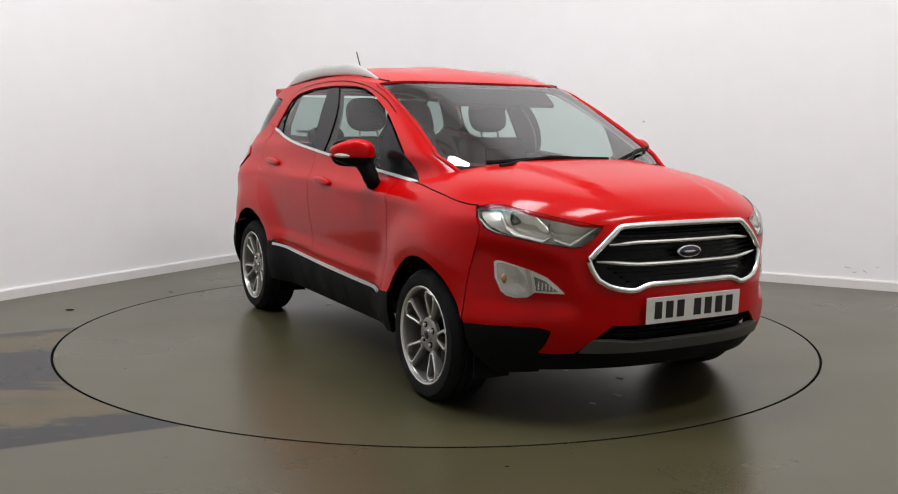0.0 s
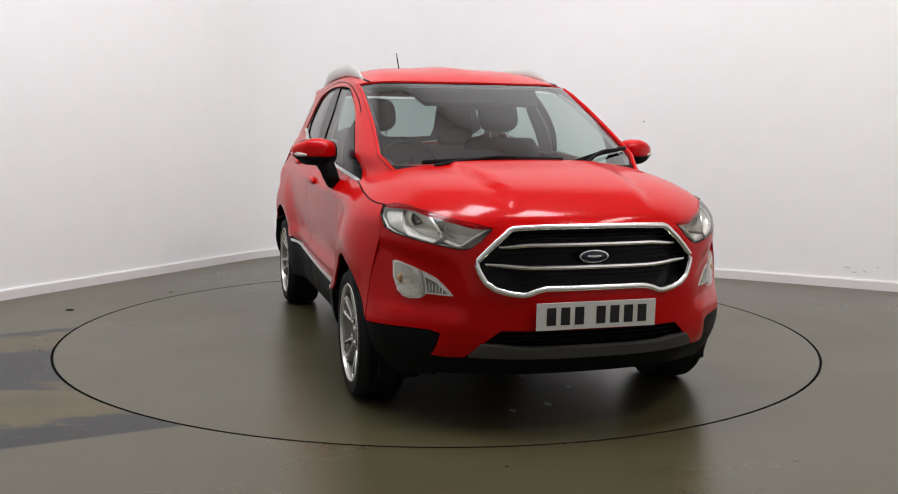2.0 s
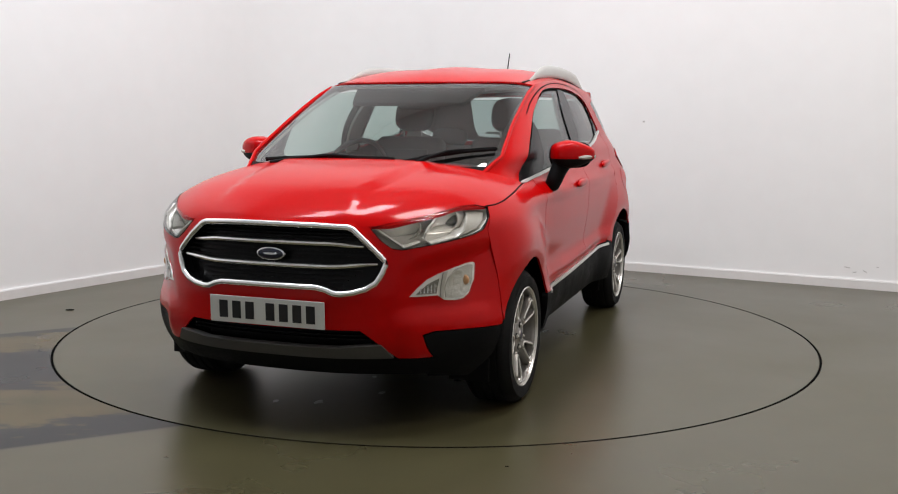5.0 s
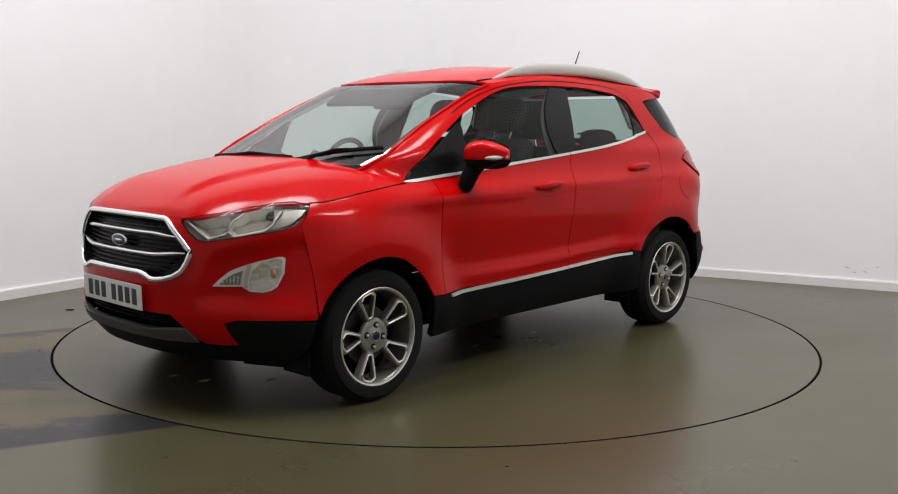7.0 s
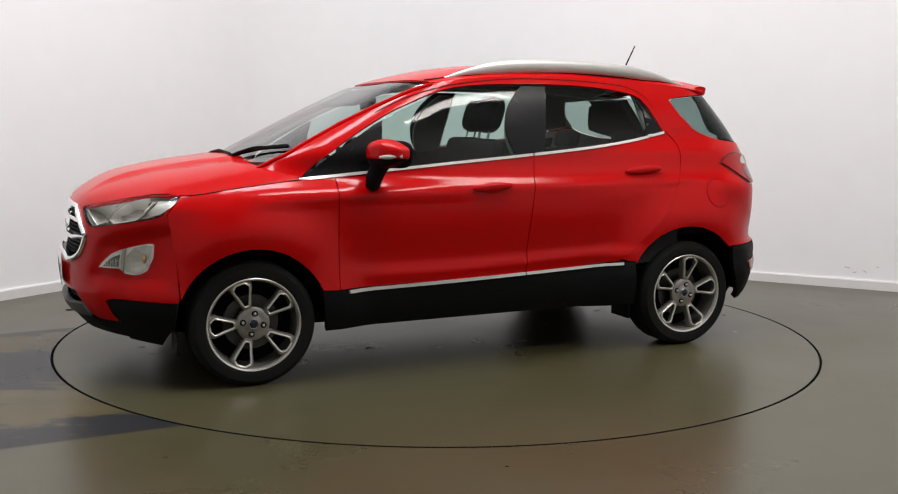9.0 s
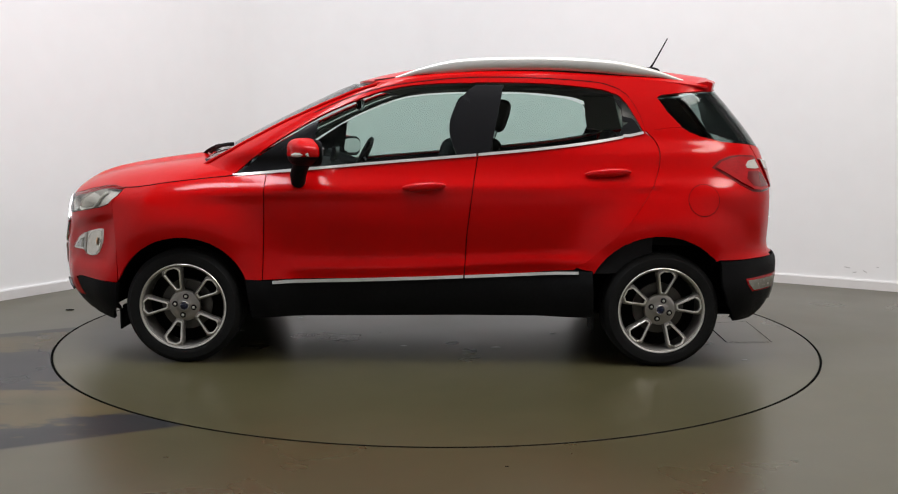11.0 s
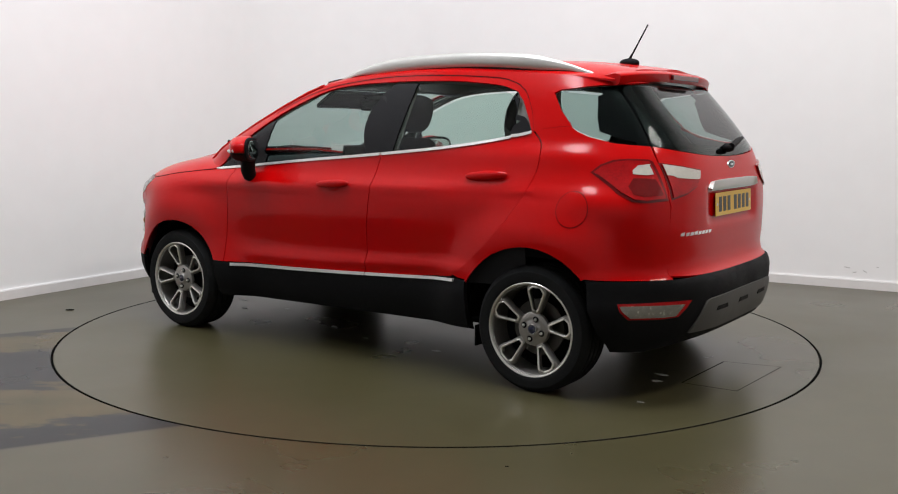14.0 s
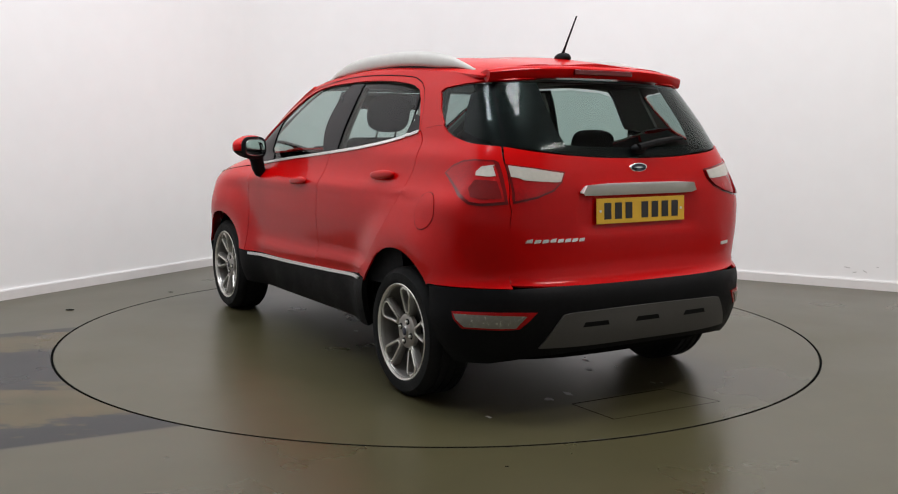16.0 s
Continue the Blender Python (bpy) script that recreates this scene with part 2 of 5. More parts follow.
def smoothed(points, steps=6):
    """Catmull-Rom through open points of two numbers."""
    out = []
    for i in range(len(points) - 1):
        p0, p1, p2, p3 = (points[max(0, i - 1)], points[i], points[i + 1], points[min(len(points) - 1, i + 2)])
        for k in range(steps):
            u = k / steps
            out.append(tuple(0.5 * (2 * b + (c - a) * u + (2 * a - 5 * b + 4 * c - d) * u * u + (3 * b - a - 3 * c + d) * u ** 3) for a, b, c, d in zip(p0, p1, p2, p3)))
    return out + [points[-1]]


def skin(surface, poly, cells=(0.025, 0.025), lift=0.0, thick=0.010, bm=None, mirror=False):
    """The piece of a surface that a polygon of its two parameters cuts out, with edges folded inwards by thick."""
    b = bmesh.new()
    poly = dense(poly, min(cells) * 1.5)
    ds, dz = cells
    made = {}

    def normal(s, z):
        e = 1e-3
        return (surface(s + e, z) - surface(s - e, z)).cross(surface(s, z + e) - surface(s, z - e)).normalized()

    def vert(p):
        key = (round(p[0], 5), round(p[1], 5))
        if key not in made:
            n = normal(*p)
            at = surface(*p) + n * lift
            made[key] = (b.verts.new(at), n)
        return made[key][0]

    lo = math.floor(min(p[0] for p in poly) / ds)
    hi = math.ceil(max(p[0] for p in poly) / ds)
    for i in range(lo, hi):
        strip = clip(clip(poly, 0, i * ds, True), 0, (i + 1) * ds, False)
        if len(strip) < 3:
            continue
        z0, z1 = math.floor(min(p[1] for p in strip) / dz), math.ceil(max(p[1] for p in strip) / dz)
        for j in range(z0, z1):
            cell = clip(clip(strip, 1, j * dz, True), 1, (j + 1) * dz, False)
            vs = []
            for p in cell:
                v = vert(p)
                if v not in vs:
                    vs.append(v)
            area = abs(sum(p[0] * q[1] - q[0] * p[1] for p, q in zip(cell, cell[1:] + cell[:1]))) if cell else 0
            if len(vs) > 2 and area > 1e-7:
                try:
                    b.faces.new(vs)
                except ValueError:
                    pass
    at_normal = {v: n for v, n in made.values()}
    for v in [v for v in b.verts if not v.link_faces]:
        b.verts.remove(v)
    # all faces look outwards
    for f in b.faces:
        f.normal_update()
        if f.normal.dot(at_normal[f.verts[0]]) < 0:
            f.normal_flip()
    if thick:
        rim = [e for e in b.edges if len(e.link_faces) == 1]
        inner = {}
        for e in rim:
            for v in e.verts:
                if v not in inner:
                    inner[v] = b.verts.new(v.co - at_normal[v] * thick)
        for e in rim:
            f = e.link_faces[0]
            a, c = e.verts
            order = list(f.verts)
            if order[(order.index(a) + 1) % len(order)] is not c:
                a, c = c, a
            try:
                b.faces.new((c, a, inner[a], inner[c]))
            except ValueError:
                pass
            e.smooth = False
    if mirror:
        bmesh.ops.scale(b, vec=(1, -1, 1), verts=b.verts[:])
        bmesh.ops.reverse_faces(b, faces=b.faces[:])
    return join(bm, b)

STRIP = ((0.499, -1.431), (0.573, 1.270))
FLOOR = floor_material("sealed_floor", True)
DISC = floor_material("sealed_turntable", False)

# ---- the room ----
RADIUS, ROUND = 2.219, 1.2


def wall_line(inner=0.0):
    """The room's plan, walked round, with the seen corner rounded."""
    pts = [(ROUND - (ROUND - inner) * math.cos(a), ROUND - (ROUND - inner) * math.sin(a)) for a in (radians(90) * i / 40 for i in range(41))]
    return pts


def wall_piece(name, plan, z0, z1, thick, mat, label):
    """An upright sheet of some thickness over a line of the plan (a, b), thickened away from the room."""
    b = bmesh.new()
    n = len(plan)
    outer = []
    for i, p in enumerate(plan):
        q, r = plan[max(0, i - 1)], plan[min(n - 1, i + 1)]
        d = Vector((r[0] - q[0], r[1] - q[1])).normalized()
        outer.append((p[0] + d.y * thick, p[1] - d.x * thick))
    rows = []
    for line in (plan, outer):
        for z in (z0, z1):
            rows.append([b.verts.new(room(x, y, z)) for x, y in line])
    for i in range(n - 1):
        b.faces.new((rows[0][i], rows[0][i + 1], rows[1][i + 1], rows[1][i]))
        b.faces.new((rows[2][i], rows[3][i], rows[3][i + 1], rows[2][i + 1]))
        b.faces.new((rows[1][i], rows[1][i + 1], rows[3][i + 1], rows[3][i]))
        b.faces.new((rows[0][i], rows[2][i], rows[2][i + 1], rows[0][i + 1]))
    return structure(part(name, b, mat), label)


corner = wall_line()
wall_piece("wall_left", [(LEN_A, 0.0), corner[-1]][::1], 0, HIGH, -0.15, WALL, "plain white painted studio wall")
wall_piece("wall_corner", corner[::-1], 0, HIGH, -0.15, WALL, "white painted rounded corner between two walls")
wall_piece("wall_right", [corner[0], (0.0, LEN_B)], 0, HIGH, -0.15, WALL, "plain white painted studio wall with faint scuffs")
# two unseen walls, added to close the room and bounce light on the car
wall_piece("wall_back", [(LEN_A, LEN_B), (LEN_A, 0.0)], 0, HIGH, -0.15, UNSEEN_WALL, "unseen pale grey wall added to close the studio")
wall_piece("wall_side", [(0.0, LEN_B), (LEN_A, LEN_B)], 0, HIGH, -0.15, UNSEEN_WALL, "unseen pale grey wall added to close the studio")

base = [(LEN_A, 0.016)] + wall_line(0.016)[::-1] + [(0.016, LEN_B)]
wall_piece("baseboard", base, 0.0, 0.064, -0.014, SKIRT, "low white skirting board along the studio walls")
top = [(LEN_A, 0.012)] + wall_line(0.012)[::-1] + [(0.012, LEN_B)]
wall_piece("baseboard_cap", top, 0.0645, 0.073, -0.011, WALL, "bright rounded top edge of the skirting board")

SCUFF = material("grey_scuff", (0.52, 0.50, 0.48), 0.7, 0, 0.1, 20)
for along, z, w, h, lean in ((5.02, 0.163, 0.022, 0.003, 8), (5.075, 0.128, 0.014, 0.004, -14), (5.15, 0.140, 0.016, 0.003, 35), (5.24, 0.180, 0.008, 0.003, 0), (3.327, 1.303, 0.010, 0.007, 0)):
    bm = box_bm((-w, -0.0008, -h), (w, 0.0008, h), 0.0006, 1)
    turn_w = Matrix((ALONG_B, ALONG_B.cross(Vector((0, 0, 1))) * -1, Vector((0, 0, 1)))).transposed().to_4x4()
    bmesh.ops.transform(bm, matrix=Matrix.Translation(room(0.0015, along, z)) @ turn_w @ Matrix.Rotation(radians(lean), 4, "Y"), verts=bm.verts[:])
    structure(part("wall_scuff", bm, SCUFF, smooth=False), "faint grey scuff on the white wall")

b = bmesh.new()
c = [b.verts.new(room(x, y, z)) for z in (HIGH, HIGH + 0.15) for x, y in ((-0.2, -0.2), (LEN_A + 0.2, -0.2), (LEN_A + 0.2, LEN_B + 0.2), (-0.2, LEN_B + 0.2))]
for f in ((0, 1, 2, 3), (7, 6, 5, 4), (0, 4, 5, 1), (1, 5, 6, 2), (2, 6, 7, 3), (3, 7, 4, 0)):
    b.faces.new([c[i] for i in f])
structure(part("ceiling", b, CEILING, smooth=False), "plain white ceiling")

# the floor, with a round opening for the turntable and a dark rebate under its edge
b = bmesh.new()
STEPS = 192
rings = []
for r, z in ((RADIUS - 0.01, -0.10), (RADIUS + 0.004, -0.10), (RADIUS + 0.004, -0.004), (RADIUS + 0.007, 0.0), (3.2, 0.0), (6.0, 0.0), (16.0, 0.0)):
    rings.append([b.verts.new((r * math.cos(a), r * math.sin(a), z)) for a in (2 * math.pi * i / STEPS for i in range(STEPS))])
for p, q in zip(rings, rings[1:]):
    for i in range(STEPS):
        j = (i + 1) % STEPS
        b.faces.new((p[i], q[i], q[j], p[j]))
structure(part("floor", b, FLOOR), "sealed grey-olive floor with a worn grey strip")

turntable = new("turntable")
tagged(turntable, "round grey-olive turntable set flush in the floor", "turntable")
b = bmesh.new()
rings = []
for r, z in ((RADIUS - 0.006, -0.08), (RADIUS - 0.006, -0.003), (RADIUS - 0.009, 0.0), (1.6, 0.0), (0.8, 0.0), (0.05, 0.0)):
    rings.append([b.verts.new((r * math.cos(a), r * math.sin(a), z)) for a in (2 * math.pi * i / STEPS for i in range(STEPS))])
for p, q in zip(rings, rings[1:]):
    for i in range(STEPS):
        j = (i + 1) % STEPS
        b.faces.new((p[i], p[j], q[j], q[i]))
b.faces.new(rings[-1])
part("disc", b, DISC, turntable)
EDGE = material("black_rubber_edge", (0.003, 0.003, 0.003), 0.9, spec=0.02)
part("edge_strip", lathe([(RADIUS - 0.005, -0.012), (RADIUS - 0.0065, 0.0006), (RADIUS + 0.0045, 0.0006), (RADIUS + 0.0035, -0.012)], 192, m=Matrix.Rotation(radians(90), 4, "X")), EDGE, turntable, "thin black joint round the turntable's edge")
hatch = [(-1.721, -0.246), (-2.006, -0.318), (-1.973, 0.292), (-1.702, 0.304)]
bm = None
for k, (p, q) in enumerate(zip(hatch, hatch[1:] + hatch[:1])):
    d = (Vector(q) - Vector(p)).normalized() * 0.5
    w = (0.002, 0.002, 0.003, 0.004)[k]
    o = Vector((-d.y, d.x)) * 2 * w
    if bm is None:
        bm = bmesh.new()
    quad = [Vector(p) - o, Vector(q) - o, Vector(q) + o, Vector(p) + o]
    bm.faces.new([bm.verts.new((v.x, v.y, 0.0012)) for v in quad])
part("hatch_joint", bm, EDGE, turntable, "dark joint of a square hatch in the turntable", False)
# specular glints on the sealed surface, put in as thin pale patches
GLINT = material("pale_glint", (0.42, 0.42, 0.41), 0.5, 0, 0.2, 30)
rng = random.Random(4)
for x, y, size in ((0.555, 0.342, 0.045), (0.19, 0.471, 0.035), (-0.34, 0.487, 0.045), (-1.559, 0.213, 0.05), (-1.583, 0.347, 0.045), (-1.677, 0.742, 0.03),
                   (1.695, 0.041, 0.05), (-1.086, -0.279, 0.04), (-1.249, -0.168, 0.04), (-1.272, -0.331, 0.02), (-1.609, -0.278, 0.025), (-1.63, -0.315, 0.015),
                   (1.2, 0.1, 0.03), (1.45, 0.25, 0.04), (1.75, -0.15, 0.035), (-0.7, 0.1, 0.03), (0.9, -0.3, 0.03)):
    bm = bmesh.new()
    n = 9
    ring = [(x + math.cos(a) * size * rng.uniform(0.5, 1) * 0.8, y + math.sin(a) * size * rng.uniform(0.4, 1) * 0.5) for a in (2 * math.pi * i / n for i in range(n))]
    lo = [bm.verts.new((p[0], p[1], 0.0003)) for p in ring]
    hi = [bm.verts.new((x + (p[0] - x) * 0.93, y + (p[1] - y) * 0.93, 0.002)) for p in ring]
    bm.faces.new(hi)
    for i in range(n):
        bm.faces.new((lo[i], lo[(i + 1) % n], hi[(i + 1) % n], hi[i]))
    part("floor_glint", bm, GLINT, turntable, "pale patch standing in for a glint on the turntable", False)
for x, y, size in ((-2.48, 0.536, 0.03), (-2.002, 1.251, 0.018), (0.258, -2.432, 0.008)):
    bm = bmesh.new()
    bmesh.ops.create_icosphere(bm, subdivisions=2, radius=size, matrix=Matrix.Translation((x, y, 0.002)) @ Matrix.Diagonal((1, 0.7, 0.12, 1)))
    tagged(part("dirt_speck", bm, DARK), "small dark speck of dirt on the floor", "dirt")

for a, b_ in LAMPS:
    lit = new("ceiling_light")
    tagged(lit, "long white rectangular ceiling light panel", "ceiling light", "ceiling lights")
    lit.matrix_world = Matrix.LocRotScale(room(a, b_, HIGH), Matrix((ALONG_A, ALONG_B, Vector((0, 0, 1)))).transposed().to_quaternion(), None)
    bm = None
    for lo, hi in (((-1.25, -0.95, -0.06), (1.25, -0.91, 0)), ((-1.25, 0.91, -0.06), (1.25, 0.95, 0)), ((-1.25, -0.909, -0.06), (-1.21, 0.909, 0)), ((1.21, -0.909, -0.06), (1.25, 0.909, 0))):
        bm = box_bm(lo, hi, 0.004, 1, bm)
    part("frame", bm, SKIRT, lit, smooth=False)

# ---- the car: its skin ----
# x forwards from the middle of the wheelbase, y to its left, z up from the floor
HUB_X, HUB_Z = 1.252, 0.302
half = curve([(0.14, 0.70), (0.22, 0.775), (0.30, 0.812), (0.38, 0.828), (0.44, 0.832), (0.50, 0.824), (0.58, 0.822), (0.66, 0.832), (0.78, 0.845), (0.87, 0.846), (0.93, 0.834), (0.985, 0.802),
              (1.05, 0.778), (1.12, 0.762), (1.22, 0.734), (1.32, 0.697), (1.42, 0.655), (1.48, 0.624), (1.54, 0.590), (1.60, 0.54)])
nose = curve([(0.14, 1.86), (0.22, 1.96), (0.30, 2.03), (0.37, 2.068), (0.45, 2.078), (0.56, 2.078), (0.66, 2.066), (0.74, 2.054), (0.80, 2.045), (0.85, 2.028), (0.90, 1.965), (0.95, 1.88), (1.02, 1.76)])
tail = curve([(0.14, -1.78), (0.22, -1.87), (0.30, -1.94), (0.42, -1.972), (0.52, -1.978), (0.57, -1.965), (0.60, -1.925), (0.66, -1.912), (0.80, -1.912), (0.95, -1.908), (1.03, -1.896), (1.12, -1.868),
              (1.17, -1.846), (1.20, -1.824), (1.30, -1.745), (1.40, -1.660), (1.46, -1.608), (1.52, -1.56), (1.60, -1.50)])
screen = curve([(0.95, 1.47), (1.05, 1.285), (1.09, 1.215), (1.20, 1.005), (1.30, 0.808), (1.40, 0.602), (1.49, 0.392), (1.53, 0.22), (1.58, 0.0)])
screen_n = curve([(1.0, 3.4), (1.12, 3.8), (1.30, 4.4), (1.42, 5.0), (1.50, 6.0)])
roof_mid = curve([(0.40, 1.488), (0.30, 1.522), (0.17, 1.554), (0.0, 1.582), (-0.3, 1.609), (-0.6, 1.614), (-0.9, 1.605), (-1.2, 1.586), (-1.5, 1.551), (-1.62, 1.531)])
roof_edge = curve([(0.40, 1.455), (0.2, 1.482), (0.0, 1.507), (-0.3, 1.527), (-0.6, 1.531), (-0.9, 1.524), (-1.2, 1.504), (-1.5, 1.472), (-1.66, 1.452)])
rear_n = curve([(0.3, 3.8), (0.8, 4.4), (1.1, 4.5), (1.25, 4.9), (1.5, 5.4)])
FRONT_FROM, REAR_FROM = 1.10, -1.05


def swell(x, z):
    """How far wheel arches, doors and corners stand out from the plain side."""
    d = 0.0
    for hub in (HUB_X, -HUB_X):
        r = math.hypot(x - hub, z - HUB_Z)
        d += 0.055 * (1 - step(0.40, 0.64, r))
    d += 0.022 * step(1.15, 1.5, x) * (1 - step(0.84, 0.92, z))
    d -= 0.026 * step(-0.4, -1.2, x) * step(1.1, 1.2, z)
    d += 0.030 * step(-1.3, -1.75, x) * (1 - step(0.9, 1.15, z))
    d -= 0.045 * step(0.2, 1.05, x) * step(0.90, 1.0, z) * step(1.12, 1.02, z)
    d += 0.011 * (step(0.890, 0.905, z - 0.03 * (0.2 - x)) - 1) * (1 - step(0.95, 1.02, z)) * step(-1.5, -1.2, x) * (1 - step(1.0, 1.4, x))
    crest = 0.56 + 0.05 * step(0.4, -0.9, x)
    d += 0.020 * math.exp(-((z - crest + 0.05) / (0.035 if z < crest - 0.05 else 0.022)) ** 2) * step(-0.95, -0.75, x) * (1 - step(0.6, 0.8, x))
    return d


def corner_of(s, x0, x1, w, n):
    t = radians(90) * s
    c, q = max(0.0, math.cos(t)), max(0.0, math.sin(t))
    x = x0 + (x1 - x0) * c ** (2 / n)
    return x, q ** (2 / n)


def around(s, z, upper):
    """The skin: s runs from the nose (0) round the corner (1), along the left side to the rear corner (2) and the tail (3)."""
    sign = 1.0
    if s < 0:
        s, sign = -s, -1.0
    if s > 3:
        s, sign = 6 - s, -sign
    w = half(z)
    if upper:
        x1 = screen(z)
        x0, n = x1 - 0.68, screen_n(z)
    else:
        x0, x1, n = FRONT_FROM, nose(z), 2.6
    if s < 1:
        x, k = corner_of(s, x0, x1, w, n)
    elif s <= 2:
        x, k = x0 + (REAR_FROM - x0) * (s - 1), 1.0
    else:
        x, k = corner_of(3 - s, REAR_FROM, tail(z), w, rear_n(z))
    return Vector((x, sign * (w + swell(x, z)) * k, z))


def low(s, z):
    return around(s, z, False)


def up(s, z):
    return around(s, z, True)


def s_of_x(x, z, surface, lo=0.0, hi=3.0):
    for _ in range(30):
        mid = (lo + hi) / 2
        if surface(mid, z).x > x:
            lo = mid
        else:
            hi = mid
    return (lo + hi) / 2


def s_of_y(y, z, surface, rear=False):
    lo, hi = (2.0, 3.0) if rear else (0.0, 1.0)
    for _ in range(30):
        mid = (lo + hi) / 2
        if (surface(mid, z).y < abs(y)) != rear:
            lo = mid
        else:
            hi = mid
    s = (lo + hi) / 2
    return s if y >= 0 else (6 - s if rear else -s)


def side(pts, surface=low):
    return [(s_of_x(x, z, surface), z) for x, z in dense(pts, 0.05, False)]


def front(pts, surface=low):
    return [(s_of_y(y, z, surface), z) for y, z in pts]


def back(pts, surface=low):
    return [(s_of_y(y, z, surface, True), z) for y, z in pts]


car = new("car")
tagged(car, "glossy red compact SUV parked on the turntable", "car")


def pair(name, surface, poly, mat, label="", **k):
    """The same piece on the left and on the right."""
    a = part(name, skin(surface, poly, **k), mat, car, label, None)
    b = part(name, skin(surface, poly, mirror=True, **k), mat, car, label, None)
    for o in (a, b):
        for f in o.data.polygons:
            f.use_smooth = True
    return a, b


def single(name, surface, poly, mat, label="", parent=None, **k):
    o = part(name, skin(surface, poly, **k), mat, parent or car, label, None)
    for f in o.data.polygons:
        f.use_smooth = True
    return o


def arch(hub, r0, r1, a0, a1, n=20):
    """A wheel opening's edge, from angle a0 to a1 and radius r0 to r1."""
    return [(hub + (r0 + (r1 - r0) * i / n) * math.cos(radians(a0 + (a1 - a0) * i / n)), HUB_Z + (r0 + (r1 - r0) * i / n) * math.sin(radians(a0 + (a1 - a0) * i / n))) for i in range(n + 1)]


G = 0.0025
BELT = smoothed([(1.0, 0.985), (0.6, 1.024), (0.2, 1.062), (-0.2, 1.097), (-0.65, 1.141), (-0.94, 1.181), (-1.157, 1.226)])
belt = curve(BELT[::-1])


def belt_run(x0, x1, off=0.0, n=16):
    return [(x0 + (x1 - x0) * i / n, belt(x0 + (x1 - x0) * i / n) + off) for i in range(n + 1)]


# front wing
ARCH_F = arch(HUB_X, 0.362, 0.368, 22, 156)
wing = [(1.63, 0.83), (1.60, 0.60)] + ARCH_F + [(0.92, 0.450), (0.830 + G, 0.446), (0.826 + G, 0.70), (0.822 + G, belt(0.823) - 0.006), (0.90, belt(0.90) - 0.006), (0.995, 0.980)] + [(1.05, 0.977), (1.30, 0.948), (1.565, 0.914), (1.60, 0.87)]
pair("front_wing", low, side(wing), RED)
# front door and rear door
door = [(0.822 - G, belt(0.822) - 0.006), (0.826 - G, 0.70), (0.831 - G, 0.448), (0.3, 0.456), (-0.219 + G, 0.472), (-0.232 + G, 0.7), (-0.262 + G, 0.95), (-0.286 + G, belt(-0.286) - 0.006)] + belt_run(-0.28, 0.81, -0.006)
pair("front_door", low, side(door), RED)
REAR_LINE = smoothed([(-1.165, 1.232), (-1.222, 1.17), (-1.235, 1.08), (-1.205, 0.97), (-1.15, 0.87), (-1.06, 0.745), (-0.957, 0.646), (-0.87, 0.57), (-0.80, 0.522)])
door = belt_run(-1.15, -0.286 - G, -0.006) + [(-0.262 - G, 0.95), (-0.232 - G, 0.7), (-0.219 - G, 0.472), (-0.5, 0.486), (-0.79, 0.512)] + [(x + G, z - G) for x, z in REAR_LINE[::-1]]
pair("rear_door", low, side(door), RED)
# rear quarter, round to the tailgate
ARCH_R = arch(-HUB_X, 0.408, 0.378, 28, 136)
quarter = [(x - G, z + G) for x, z in REAR_LINE] + [(-0.84, 0.512)] + [(-0.885, 0.508)] + ARCH_R + [(-1.54, 0.572)]
SHUT = 0.655
quarter = side(quarter) + back([(SHUT + 0.002, 0.578), (SHUT + 0.002, 0.70), (SHUT + 0.002, 0.9), (0.645, 1.05), (0.635, 1.165)]) + side([(-1.70, 1.168), (-1.58, 1.178), (-1.46, 1.205), (-1.40, 1.228), (-1.362, 1.252), (-1.30, 1.25), (-1.22, 1.24)])
pair("rear_quarter", low, quarter, RED)
# pillars and roof rail in one frame
ROOFLINE = [(x, roof_edge(x)) for x in (0.20, 0.1, 0.0, -0.15, -0.3, -0.6, -0.9, -1.2, -1.4, -1.55)]
GLASSLINE = smoothed([(-1.157, 1.228), (-1.12, 1.30), (-1.055, 1.40), (-1.0, 1.432), (-0.9, 1.457), (-0.63, 1.480), (-0.27, 1.482), (0.04, 1.466), (0.23, 1.430), (0.42, 1.358), (0.57, 1.286), (0.80, 1.145), (1.0, 0.99)], 4)
EDGE_SCREEN = [(1.190, 1.03), (1.105, 1.075), (1.036, 1.108), (0.980, 1.142), (0.768, 1.255), (0.553, 1.355), (0.375, 1.43), (0.255, 1.468)]
frame_poly = EDGE_SCREEN + ROOFLINE + [(-1.60, 1.462)]
frame_poly = side(frame_poly, up) + side([(-1.565, 1.452), (-1.40, 1.440), (-1.262, 1.425), (-1.236, 1.410), (-1.29, 1.33), (-1.362, 1.254), (-1.30, 1.252), (-1.22, 1.242)] + GLASSLINE + [(1.06, 0.985)], up)
pair("door_surround", up, frame_poly, RED)
surround_poly = frame_poly

